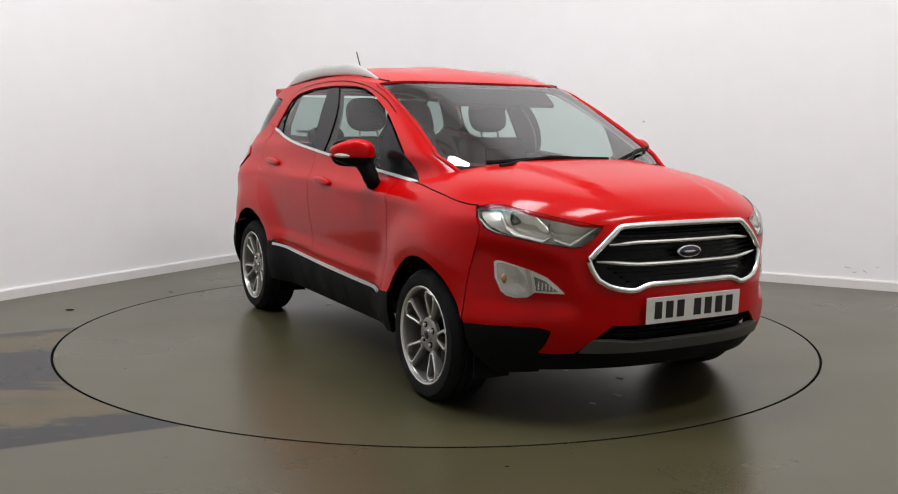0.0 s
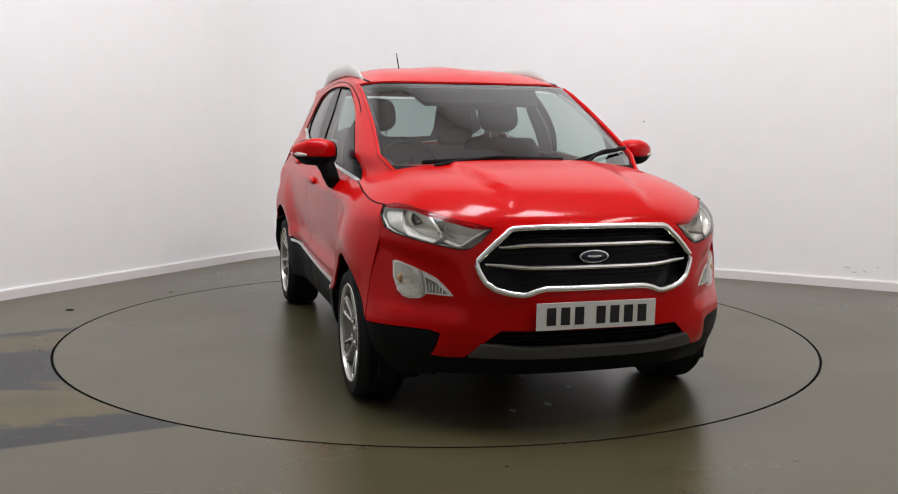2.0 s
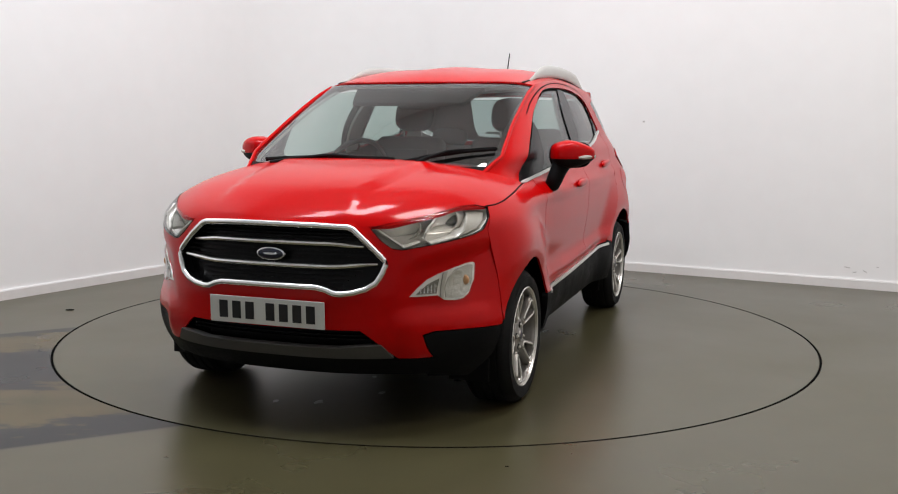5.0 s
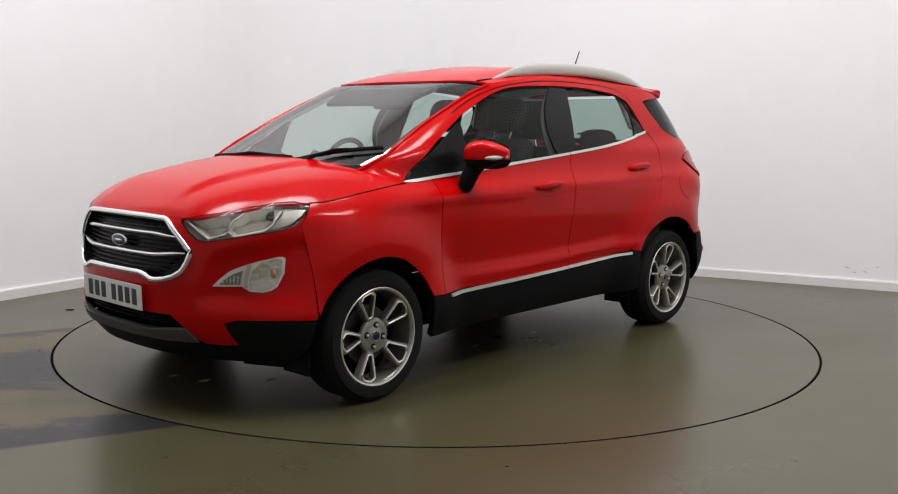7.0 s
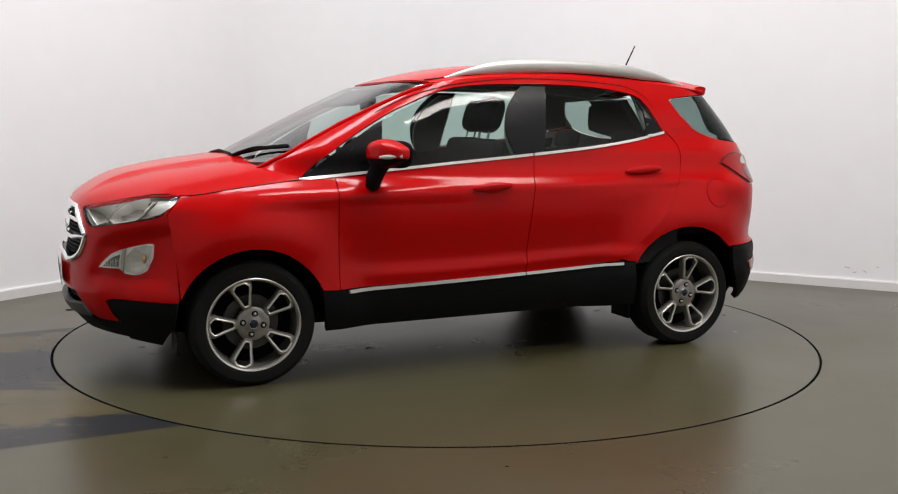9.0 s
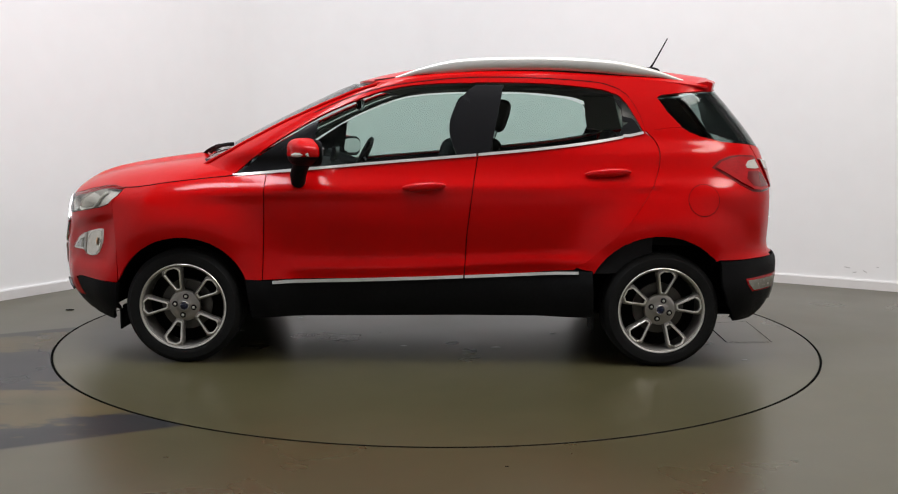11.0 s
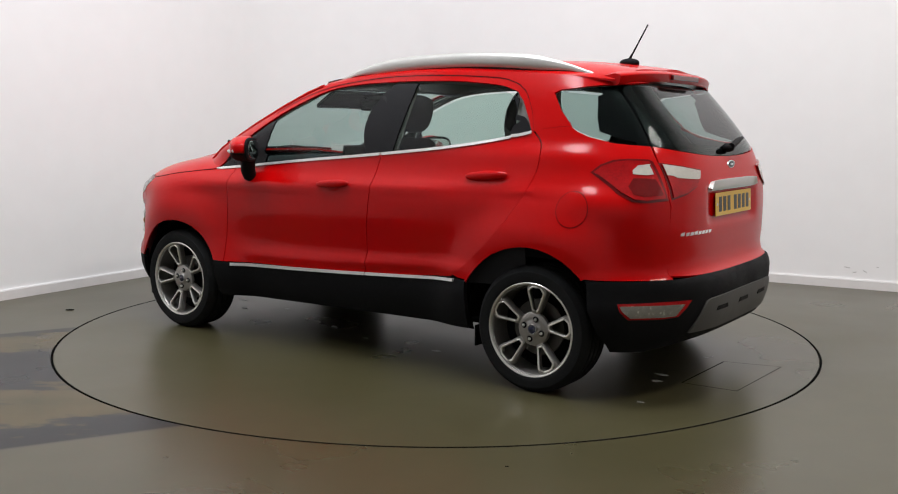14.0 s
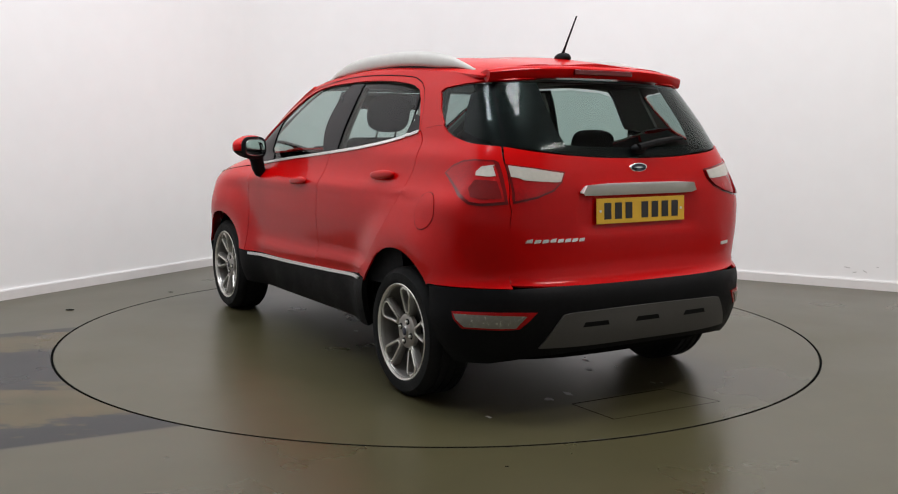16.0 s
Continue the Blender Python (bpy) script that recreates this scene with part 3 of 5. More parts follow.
# ---- glazing ----
TOP = GLASSLINE[::-1]
glass_top = curve([(x, z - 0.012) for x, z in TOP if x > -0.95])
fdg = belt_run(0.585, -0.175, 0.004) + [(-0.272, 1.47)] + [(x, glass_top(x)) for x in (-0.15, 0.04, 0.14, 0.23, 0.33, 0.42, 0.50, 0.55)]
pair("front_door_glass", up, side(fdg, up), PANE, "clear green-tinted door glass", lift=-0.012, thick=0.004)
rdg = belt_run(-0.355, -1.02, 0.004) + [(-1.05, 1.26), (-1.075, 1.28), (-1.005, 1.405), (-0.957, 1.425), (-0.88, 1.444), (-0.63, 1.468), (-0.425, 1.47)]
pair("rear_door_glass", up, side(rdg, up), PANE, "clear green-tinted door glass", lift=-0.012, thick=0.004)
bp = [(-0.182, belt(-0.182) + 0.004), (-0.35, belt(-0.35) + 0.004), (-0.422, 1.472), (-0.275, 1.473)]
pair("door_pillar_trim", up, side(bp, up), GLOSSBLACK, "black trim between the door windows", lift=-0.006)
tri = belt_run(0.985, 0.59, 0.004, 8) + [(0.553, glass_top(0.553) - 0.004), (0.60, 1.257), (0.80, 1.128)]
pair("mirror_corner_trim", up, side(tri, up), GLOSSBLACK, "black corner trim ahead of the door glass", lift=-0.006)
rt = [(-1.145, 1.228), (-1.025, belt(-1.02) + 0.004), (-1.055, 1.262), (-1.08, 1.282), (-1.012, 1.405), (-1.045, 1.39), (-1.11, 1.29)]
pair("rear_corner_trim", up, side(rt, up), GLOSSBLACK, lift=-0.006)
qg = side([(-1.245, 1.405), (-1.30, 1.32), (-1.368, 1.250), (-1.405, 1.232), (-1.465, 1.210), (-1.58, 1.185), (-1.72, 1.174)], up) + back([(0.628, 1.172), (0.61, 1.25), (0.585, 1.36), (0.565, 1.44)], up) + side([(-1.56, 1.445), (-1.40, 1.433), (-1.27, 1.418)], up)
pair("quarter_glass", up, qg, TINTED, "dark tinted rear quarter window", lift=-0.004, thick=0.006)

dg = side([(-1.455, 1.400), (-1.475, 1.30), (-1.50, 1.235), (-1.60, 1.205)], up) + back([(0.63, 1.18), (0.61, 1.26), (0.585, 1.36), (0.57, 1.43)], up) + side([(-1.50, 1.425)], up)
pair("quarter_glass_border", up, dg, GLOSSBLACK, "black inner edge of the quarter window", lift=-0.016, thick=0.0)

# windscreen, with its dark border
edge_s = [s_of_x(x, z, up, 0, 1.2) for x, z in EDGE_SCREEN]
ws = [(s - 0.015, z) for s, (x, z) in zip(edge_s, EDGE_SCREEN)]
ws_full = [(-s, z) for s, z in ws[::-1]] + [(-0.3, 1.048), (0.0, 1.05), (0.3, 1.048)] + ws + [(0.45, 1.481), (0.0, 1.486), (-0.45, 1.481)]
single("windscreen", up, ws_full, SCREEN, "large raked windscreen", lift=-0.008, thick=0.005)
for sg in (1, -1):
    edge = [up(s + 0.004, z) for s, z in zip(edge_s, (z for x, z in EDGE_SCREEN))]
    part("pillar_edge", tube([Vector((p.x, p.y * sg, p.z)) for p in edge], 0.010, 8), RED, car, "red edge of the windscreen pillar")
for sg in (1, -1):
    strip = [(sg * s, z) for s, z in ws] + [(sg * (s - 0.03 - 0.02 * (1 - k / 7)), z) for k, (s, z) in list(enumerate(ws))[::-1]]
    single("windscreen_border", up, strip[::sg], GLOSSBLACK, "black printed edge of the windscreen", lift=-0.012, thick=0)
single("windscreen_border", up, [(-0.75, 1.472), (0.75, 1.472), (0.45, 1.483), (0.0, 1.487), (-0.45, 1.483)], GLOSSBLACK, "black printed edge of the windscreen", lift=-0.012, thick=0)
single("sensor_housing", up, [(-0.13, 1.44), (-0.11, 1.40), (0.11, 1.40), (0.13, 1.44), (0.15, 1.484), (-0.15, 1.484)], PLASTIC, "dark sensor housing behind the screen", lift=-0.03, thick=0.02)

# rear window and tailgate
rg = back([(0.62, 1.172), (0.3, 1.128), (0.0, 1.118), (-0.3, 1.128), (-0.62, 1.172), (-0.603, 1.25), (-0.575, 1.36), (-0.553, 1.448), (0.0, 1.452), (0.553, 1.448), (0.575, 1.36), (0.603, 1.25)], up)
tailgate = [(SHUT - 0.0015, 0.59), (0.5, 0.584), (0.0, 0.580), (-0.5, 0.584), (-SHUT + 0.0015, 0.59), (-SHUT + 0.0015, 0.9), (-0.6425, 1.05), (-0.628, 1.165), (-0.3, 1.124), (0.0, 1.114), (0.3, 1.124), (0.628, 1.165), (0.6425, 1.05), (SHUT - 0.0015, 0.9)]


def rear_surface(s, z):
    """The tail, with the hollow for the number plate pressed in."""
    p = around(s, z, False)
    d = step(0.36, 0.30, abs(p.y)) * step(0.79, 0.815, z) * step(0.985, 0.97, z)
    p.x += 0.018 * d
    return p


single("tailgate", rear_surface, back(tailgate), RED, cells=(0.02, 0.02))
single("rear_window", up, rg, TINTED, "dark tinted rear window", lift=-0.004, thick=0.006, cells=(0.03, 0.03))
for sg in (1, -1):
    strip = back([(sg * y, z) for y, z in ((0.62, 1.172), (0.603, 1.25), (0.575, 1.36), (0.553, 1.448), (0.36, 1.448), (0.37, 1.36), (0.38, 1.25), (0.36, 1.145))], up)
    single("rear_window_border", up, strip, GLOSSBLACK, "black printed edge of the rear window", lift=-0.010, thick=0)
single("rear_window_border", up, back([(0.46, 1.152), (0.0, 1.12), (-0.46, 1.152), (-0.46, 1.19), (0.0, 1.165), (0.46, 1.19)], up), GLOSSBLACK, "black printed edge of the rear window", lift=-0.010, thick=0)

# ---- bonnet and roof ----
hood_edge_z = curve([(0.98, 0.987), (1.05, 0.980), (1.30, 0.952), (1.565, 0.919), (1.67, 0.920), (1.80, 0.895), (1.90, 0.872), (1.95, 0.858), (2.05, 0.860)])
hood_mid = curve([(1.0, 1.115), (1.2, 1.088), (1.3, 1.075), (1.5, 1.048), (1.7, 1.012), (1.85, 0.970), (1.95, 0.926), (2.0, 0.892), (2.026, 0.862)])


def low_y(x, z):
    return around(s_of_x(x, z, low), z, False).y


hood_edge_y = curve([(x, low_y(x, hood_edge_z(x))) for x in (0.98, 1.1, 1.2, 1.3, 1.4, 1.5, 1.6, 1.7, 1.8, 1.86, 1.9, 1.93, 1.96, 1.98, 2.0, 2.015)] + [(2.027, 0.02)])


def hood_z(x, y):
    ye = hood_edge_y(x)
    k = min(1.0, abs(y) / ye)
    z = hood_mid(x) - (hood_mid(x) - hood_edge_z(x)) * (0.22 * k ** 2 + 0.78 * k ** 5.5)
    z += 0.018 * (1 - step(0.366, 0.402, abs(y) * (1 + 0.25 * step(1.1, 1.9, x)))) * step(2.0, 1.8, x) * step(1.1, 1.3, x) - 0.004
    return z


FRONT_Y = 0.44


def edge_x(y):
    lo, hi = 1.5, 2.027
    for _ in range(30):
        mid = (lo + hi) / 2
        if hood_edge_y(mid) > abs(y):
            lo = mid
        else:
            hi = mid
    return lo


cowl_x = curve([(0.0, 1.215), (0.3, 1.205), (0.5, 1.165), (0.62, 1.10), (0.70, 1.03), (0.78, 1.0)])


def hood_point(u, k):
    """u: 0 at the windscreen to 1 at the nose; k: -1 to 1 across."""
    a = abs(k)
    xc, yc = edge_x(FRONT_Y), FRONT_Y
    fy = a * yc
    fx = edge_x(fy)
    ry = a * 0.755
    rx = cowl_x(ry)
    sx = 1.0 + (xc - 1.0) * u
    sy = hood_edge_y(sx)
    x = (1 - u) * rx + u * fx + a * (sx - ((1 - u) * cowl_x(0.755) + u * xc))
    cx = (1 - u) * cowl_x(0) + u * edge_x(0.0)
    y = (1 - u) * ry + u * fy + a * (sy - ((1 - u) * 0.755 + u * yc))
    y = min(y, hood_edge_y(x))
    return Vector((x, y if k >= 0 else -y, hood_z(x, y)))


def grid(point, nu, nk, drop, mat, name, label="", us=None, parent=None):
    """A sheet point(u, k) with its rim folded down."""
    b = bmesh.new()
    us = us or [i / nu for i in range(nu + 1)]
    vs = [[b.verts.new(point(u, -1 + 2 * j / nk)) for j in range(nk + 1)] for u in us]
    for i in range(len(us) - 1):
        for j in range(nk):
            b.faces.new((vs[i][j], vs[i + 1][j], vs[i + 1][j + 1], vs[i][j + 1]))
    bmesh.ops.remove_doubles(b, verts=b.verts[:], dist=1e-5)
    bmesh.ops.recalc_face_normals(b, faces=b.faces[:])
    if sum(f.normal.z for f in b.faces) < 0:
        bmesh.ops.reverse_faces(b, faces=b.faces[:])
    rim = [e for e in b.edges if len(e.link_faces) == 1]
    for e in rim:
        e.smooth = False
    ex = bmesh.ops.extrude_edge_only(b, edges=rim)
    for v in (g for g in ex["geom"] if isinstance(g, bmesh.types.BMVert)):
        v.co.z -= drop
    o = part(name, b, mat, parent or car, label, None)
    for f in o.data.polygons:
        f.use_smooth = True
    return o


for sg in (1, -1):
    line = [Vector((x, (hood_edge_y(x) + 0.0015) * sg, hood_edge_z(x) - 0.002)) for x in (1.0 + 0.57 * i / 24 for i in range(25))]
    part("bonnet_seam", tube(line, 0.0032, 6), DARK, car, "dark shut line beside the bonnet")
grid(hood_point, 40, 48, 0.012, RED, "bonnet", us=[(i / 44) ** 0.8 for i in range(45)])


def roof_half(x):
    ze = roof_edge(x)
    ye = half(ze) + swell(x, ze)
    x0 = screen(ze) - 0.68
    if x > x0:
        n = screen_n(ze)
        ye *= max(0.0, 1 - ((x - x0) / 0.68) ** n) ** (1 / n)
    return ye


def roof_point(u, k):
    a = abs(k)
    x = (0.385 - 0.15 * a ** 4) * (1 - u) + (-1.585 + 0.07 * a ** 3) * u
    ze = roof_edge(x)
    ye = roof_half(x)
    if x < REAR_FROM:
        n = rear_n(ze)
        ye *= max(0.0, 1 - min(1.0, (REAR_FROM - x) / (REAR_FROM - tail(ze))) ** n) ** (1 / n) * 0.35 + 0.65
    z = roof_mid(x) - (roof_mid(x) - ze) * (0.55 * a ** 2.2 + 0.45 * a ** 6)
    z += 0.004 * math.cos(k * 9) * step(1, 0.8, a) * step(0.0, 0.25, u)
    return Vector((x, k * ye, z))


grid(roof_point, 40, 40, 0.01, RED, "roof")

# the doors' upper shut lines
TOPLINE = smoothed([(-1.165, 1.240), (-1.135, 1.33), (-1.07, 1.43), (-0.985, 1.474), (-0.88, 1.494), (-0.6, 1.510), (-0.27, 1.511), (0.0, 1.489), (0.22, 1.452), (0.42, 1.390), (0.58, 1.318)], 5)
pair("door_seal", up, side(TOPLINE + [(x, z - 0.005) for x, z in TOPLINE[::-1]], up), DARK, "dark shut line over the doors", lift=0.0008, thick=0.0)
pair("door_seal", up, side([(-0.338, 1.478), (-0.342, 1.478), (-0.349, 1.508), (-0.345, 1.508)], up), DARK, "dark shut line between the doors", lift=0.0008, thick=0.0)

pair("rear_pillar_trim", up, back([(0.665, 1.168), (0.50, 1.152), (0.46, 1.30), (0.46, 1.447), (0.60, 1.447), (0.63, 1.30)], up), PLASTIC, "black trim of the rear corner pillar", lift=-0.018, thick=0.0)


# ---- the car: front end ----
def both(poly):
    """A half outline from the middle to the middle, closed with its mirror image."""
    return poly + [(-s, z) for s, z in poly[::-1] if s > 1e-6]


HL_LOW = front([(0.412, 0.842), (0.455, 0.798), (0.495, 0.768), (0.53, 0.762)]) + side([(1.80, 0.792), (1.70, 0.812), (1.655, 0.828), (1.60, 0.876)])
GR = [(0, 0.612), (0.10, 0.612), (0.215, 0.611), (0.25, 0.603), (0.285, 0.589), (0.31, 0.587), (0.36, 0.594), (0.405, 0.608), (0.441, 0.632), (0.464, 0.672), (0.474, 0.705), (0.468, 0.722),
      (0.430, 0.763), (0.395, 0.797), (0.345, 0.841), (0.325, 0.848), (0.2, 0.853), (0, 0.854)]
bumper = [(0, 0.606)] + front([(y * 1.018, 0.725 + (z - 0.725) * 1.045) for y, z in GR[1:-2]] + [(0.40, 0.853)])
bumper += [(s, z - 0.003) for s, z in HL_LOW] + side([(1.632, 0.832), (1.6022, 0.60), (1.595, 0.44), (1.60, 0.424), (1.75, 0.428)])
bumper += front([(0.64, 0.430), (0.600, 0.418), (0.612, 0.36), (0.625, 0.318), (0.57, 0.318), (0.51, 0.322), (0.455, 0.382), (0.385, 0.443), (0.2, 0.443)]) + [(0, 0.443)]


def nose_surface(s, z):
    """The front, with the sculpted hollow round the lower lamps."""
    p = around(s, z, False)
    y = abs(p.y)
    d = 0.013 * step(0.50, 0.58, y - 0.25 * (z - 0.57)) * step(0.485, 0.53, z) * step(0.745, 0.70, z - 0.30 * (y - 0.66)) * step(0.84, 0.78, y)
    d -= 0.008 * step(0.62, 0.55, y) * step(0.50, 0.60, y) * step(0.55, 0.45, z)
    n = Vector((max(0.05, p.x - 1.1), p.y * 0.9, 0)).normalized()
    return p - n * d


single("front_bumper", nose_surface, both(bumper), RED, cells=(0.02, 0.02))

cladding = [(0, 0.245)] + front([(0.4, 0.245), (0.6, 0.235)]) + side([(1.80, 0.225), (1.66, 0.205), (1.615, 0.30), (1.60, 0.420), (1.75, 0.424)])
cladding += front([(0.64, 0.425), (0.605, 0.412), (0.617, 0.355), (0.630, 0.313), (0.50, 0.316), (0.25, 0.327)]) + [(0, 0.327)]
single("front_lower_trim", low, both(cladding), PLASTIC, "black textured lower bumper trim", thick=0.02)
single("front_skid_plate", low, both([(0, 0.330)] + front([(0.3, 0.330), (0.497, 0.332), (0.458, 0.386), (0.37, 0.380), (0.30, 0.372)]) + [(0, 0.372)]), SKID, "grey skid strip under the lower grille", lift=0.012, thick=0.03)
single("lower_grille", low, both([(0, 0.36)] + front([(0.46, 0.37), (0.39, 0.45)]) + [(0, 0.45)]), GLOSSBLACK, "black lower air intake", lift=-0.05, thick=0)
for z in (0.395, 0.413, 0.431):
    single("intake_slat", low, both([(0, z - 0.003)] + front([(0.42, z - 0.003), (0.415, z + 0.003)]) + [(0, z + 0.003)]), PLASTIC, lift=-0.03, thick=0.02)

gp = [(0, 0.612)] + front(GR[1:-1]) + [(0, 0.854)]
grille = new("front_grille")
grille.parent = car
tagged(grille, "large black hexagonal grille with chrome bars")
single("grille_backing", low, both(gp), GLOSSBLACK, parent=grille, lift=-0.045, thick=-0.043)
ring = [low(s, z) + Vector((0.004, 0, 0)) for s, z in dense(both(gp), 0.02)]
part("grille_surround", tube(ring, 0.0115, 10, True, flat=1.1), CHROME, grille, "chrome grille surround")
for z, y, tip in ((0.782, 0.385, -0.009), (0.692, 0.440, 0.013)):
    ys = [y * k / 24 for k in range(-24, 25)]
    pts = [low(s_of_y(abs(v), z, low), z) for v in ys]
    pts = [Vector((p.x - 0.012, v, z + tip * step(0.25, y, abs(v)))) for v, p in zip(ys, pts)]
    part("grille_bar", tube(pts, [0.0095 - 0.004 * step(0.8, 1, abs(v) / y) for v in ys], 8, flat=1.0), CHROME, grille, "chrome crossbar")
for k in range(13):
    z = 0.622 + k * 0.0185
    if min(abs(z - 0.782), abs(z - 0.692)) < 0.012:
        continue
    y = 0.29 + (0.17 * (z - 0.61) / 0.12 if z < 0.73 else 0.17 - 0.13 * (z - 0.73) / 0.12)
    single("grille_slat", low, both([(0, z - 0.003)] + front([(y, z - 0.003), (y, z + 0.003)]) + [(0, z + 0.003)]), PLASTIC, parent=grille, lift=-0.025, thick=0.02)


def oval(name, centre, half_w, half_h, depth, mat, parent, turn, label=""):
    b = lathe([(0, depth), (0.90, depth), (0.97, depth * 0.8), (1.0, 0)], 40)
    bmesh.ops.transform(b, matrix=Matrix.Translation(centre) @ turn @ Matrix.Diagonal((half_w, 1, half_h, 1)), verts=b.verts[:])
    return part(name, b, mat, parent, label)


def badge(centre, w, turn):
    e = oval("badge", centre, w, w * 0.40, 0.006, CHROME, car, turn, "small dark blue oval badge with a chrome rim")
    oval("badge_field", centre + turn @ Vector((0, 0.0015, 0)), w * 0.90, w * 0.34, 0.006, BLUE, e, turn)
    oval("badge_mark", centre + turn @ Vector((0, 0.0060, 0)), w * 0.50, w * 0.07, 0.0025, CHROME, e, turn)


TO_FRONT = Matrix.Rotation(radians(-90), 4, "Z")
TO_BACK = Matrix.Rotation(radians(90), 4, "Z")
badge(Vector((2.043, 0, 0.734)), 0.066, TO_FRONT)


def number_plate(name, centre, turn, mat, label):
    """A plate 520 by 111 mm; its characters stand as plain bars."""
    plate = part(name, box_bm((-0.26, -0.002, -0.0555), (0.26, 0.002, 0.0555), 0.0015, 2), mat, car, label, False)
    plate.matrix_local = Matrix.Translation(centre) @ turn
    for k in range(7):
        x = -0.199 + k * 0.0605 + (0.033 if k > 3 else 0)
        for lo, hi in (((x - 0.020, 0.0022, -0.036), (x + 0.020, 0.0034, 0.036)),):
            part("character_bar", box_bm(lo, hi, 0.0004, 1), INK, plate, "black bar", False)
    for x in (-0.238, 0.238):
        part("screw_cap", lathe([(0, 0.004), (0.006, 0.0035), (0.007, 0.001)], 12, m=Matrix.Translation((x, 0, 0))), SATIN, plate)


number_plate("front_number_plate", Vector((2.087, 0, 0.503)), TO_FRONT @ Matrix.Rotation(radians(-2), 4, "X"), PLATE_WHITE, "white front number plate with black bars")


# ---- lamps ----
def lamp_piece(name, surface, poly, mat, parent, sg, label="", **k):
    o = part(name, skin(surface, poly, mirror=sg < 0, **k), mat, parent, label, None)
    for f in o.data.polygons:
        f.use_smooth = True
    return o


def sunk(s, z, depth):
    """A point under the front's skin."""
    e = 1e-3
    n = (low(s + e, z) - low(s - e, z)).cross(low(s, z + e) - low(s, z - e)).normalized()
    return low(s, z) - n * depth


HL_TOP = side([(1.568, 0.912), (1.62, 0.925), (1.68, 0.922), (1.78, 0.903), (1.88, 0.878)]) + front([(0.46, 0.862), (0.415, 0.850)])
HL = HL_TOP + HL_LOW
for sg in (1, -1):
    lampy = new("headlamp")
    lampy.parent = car
    tagged(lampy, "clear angular headlamp with a round projector lens")
    lamp_piece("bezel", low, HL, LAMP_GREY, lampy, sg, lift=-0.085, thick=0, cells=(0.03, 0.03))
    for name, lift, deep, mat in (("gasket", 0.001, 0.016, GLOSSBLACK), ("housing", -0.0155, 0.072, LAMP_SILVER)):
        bm = skin(low, HL, lift=lift, thick=deep, mirror=sg < 0)
        # keep the folded rim alone
        inside = [f for f in bm.faces if all(e.smooth or len(e.link_faces) == 2 for e in f.edges) and not any(len(e.link_faces) == 1 for e in f.edges)]
        bmesh.ops.delete(bm, geom=inside, context="FACES")
        part(name, bm, mat, lampy, smooth=None)
    lamp_piece("lens", low, HL, LENS, lampy, sg, "clear plastic lens", lift=0.0, thick=0.0)
    panel = side([(1.585, 0.905), (1.62, 0.917), (1.665, 0.915)]) + front([(0.724, 0.892), (0.732, 0.829), (0.714, 0.806)]) + side([(1.72, 0.816), (1.665, 0.836), (1.615, 0.880)])
    lamp_piece("outer_panel", low, panel, LAMP_CLEAR, lampy, sg, "pale frosted outer panel", lift=-0.024, thick=0.03)
    for run in (((0.718, 0.893), (0.728, 0.829), (0.709, 0.804), (0.660, 0.790), (0.627, 0.781), (0.603, 0.802), (0.612, 0.850), (0.622, 0.893)), ((0.591, 0.790), (0.560, 0.777), (0.535, 0.770), (0.480, 0.812), (0.430, 0.847))):
        ps = dense(front(run), 0.02, False)
        pts = [sunk(u, z, 0.016) for u, z in ps]
        part("light_guide", tube([Vector((p.x, p.y * sg, p.z)) for p in pts], 0.0055, 8), LAMP_CLEAR, lampy, "pale light guide strip")
        bm = bmesh.new()
        rows = [[bm.verts.new((p.x, p.y * sg, p.z)) for p in (sunk(u, z, 0.018), sunk(u, z + 0.008, 0.045), sunk(u, z + 0.010, 0.082))] for u, z in ps]
        for p, q in zip(rows, rows[1:]):
            for k in (0, 1):
                bm.faces.new((p[k], q[k], q[k + 1], p[k + 1]))
        part("guide_wall", bm, LAMP_SILVER, lampy, "bright silver wall behind a light guide")
    face = Vector((1.0, 0.16 * sg, 0.0)).normalized()
    turn = face.to_track_quat("Y", "Z").to_matrix().to_4x4()
    m = Matrix.Translation((1.690, 0.628 * sg, 0.866)) @ turn
    part("projector_shroud", lathe([(0.036, -0.03), (0.041, 0.004), (0.046, 0.008), (0.050, 0.003), (0.056, -0.012), (0.066, -0.030)], 36, m=m), LAMP_SILVER, lampy, "silver ring round the projector")
    part("projector_lens", lathe([(0.0, 0.010), (0.016, 0.007), (0.030, -0.002), (0.037, -0.016)], 30, m=m), DARK_GLASS, lampy, "dark glass projector")
    m = Matrix.Translation((1.835, 0.500 * sg, 0.838)) @ turn @ Matrix.Diagonal((1.15, 1, 0.82, 1))
    part("reflector", lathe([(0.0, -0.034), (0.018, -0.033), (0.034, -0.024), (0.047, -0.008), (0.055, 0.010), (0.058, 0.008), (0.058, -0.014)], 30, m=m), FLUTED, lampy, "faceted main reflector")
    part("bulb_cover", lathe([(0.0, 0.008), (0.008, 0.006), (0.012, -0.004), (0.012, -0.03)], 16, m=m), LAMP_SILVER, lampy, "small silver bulb cover")

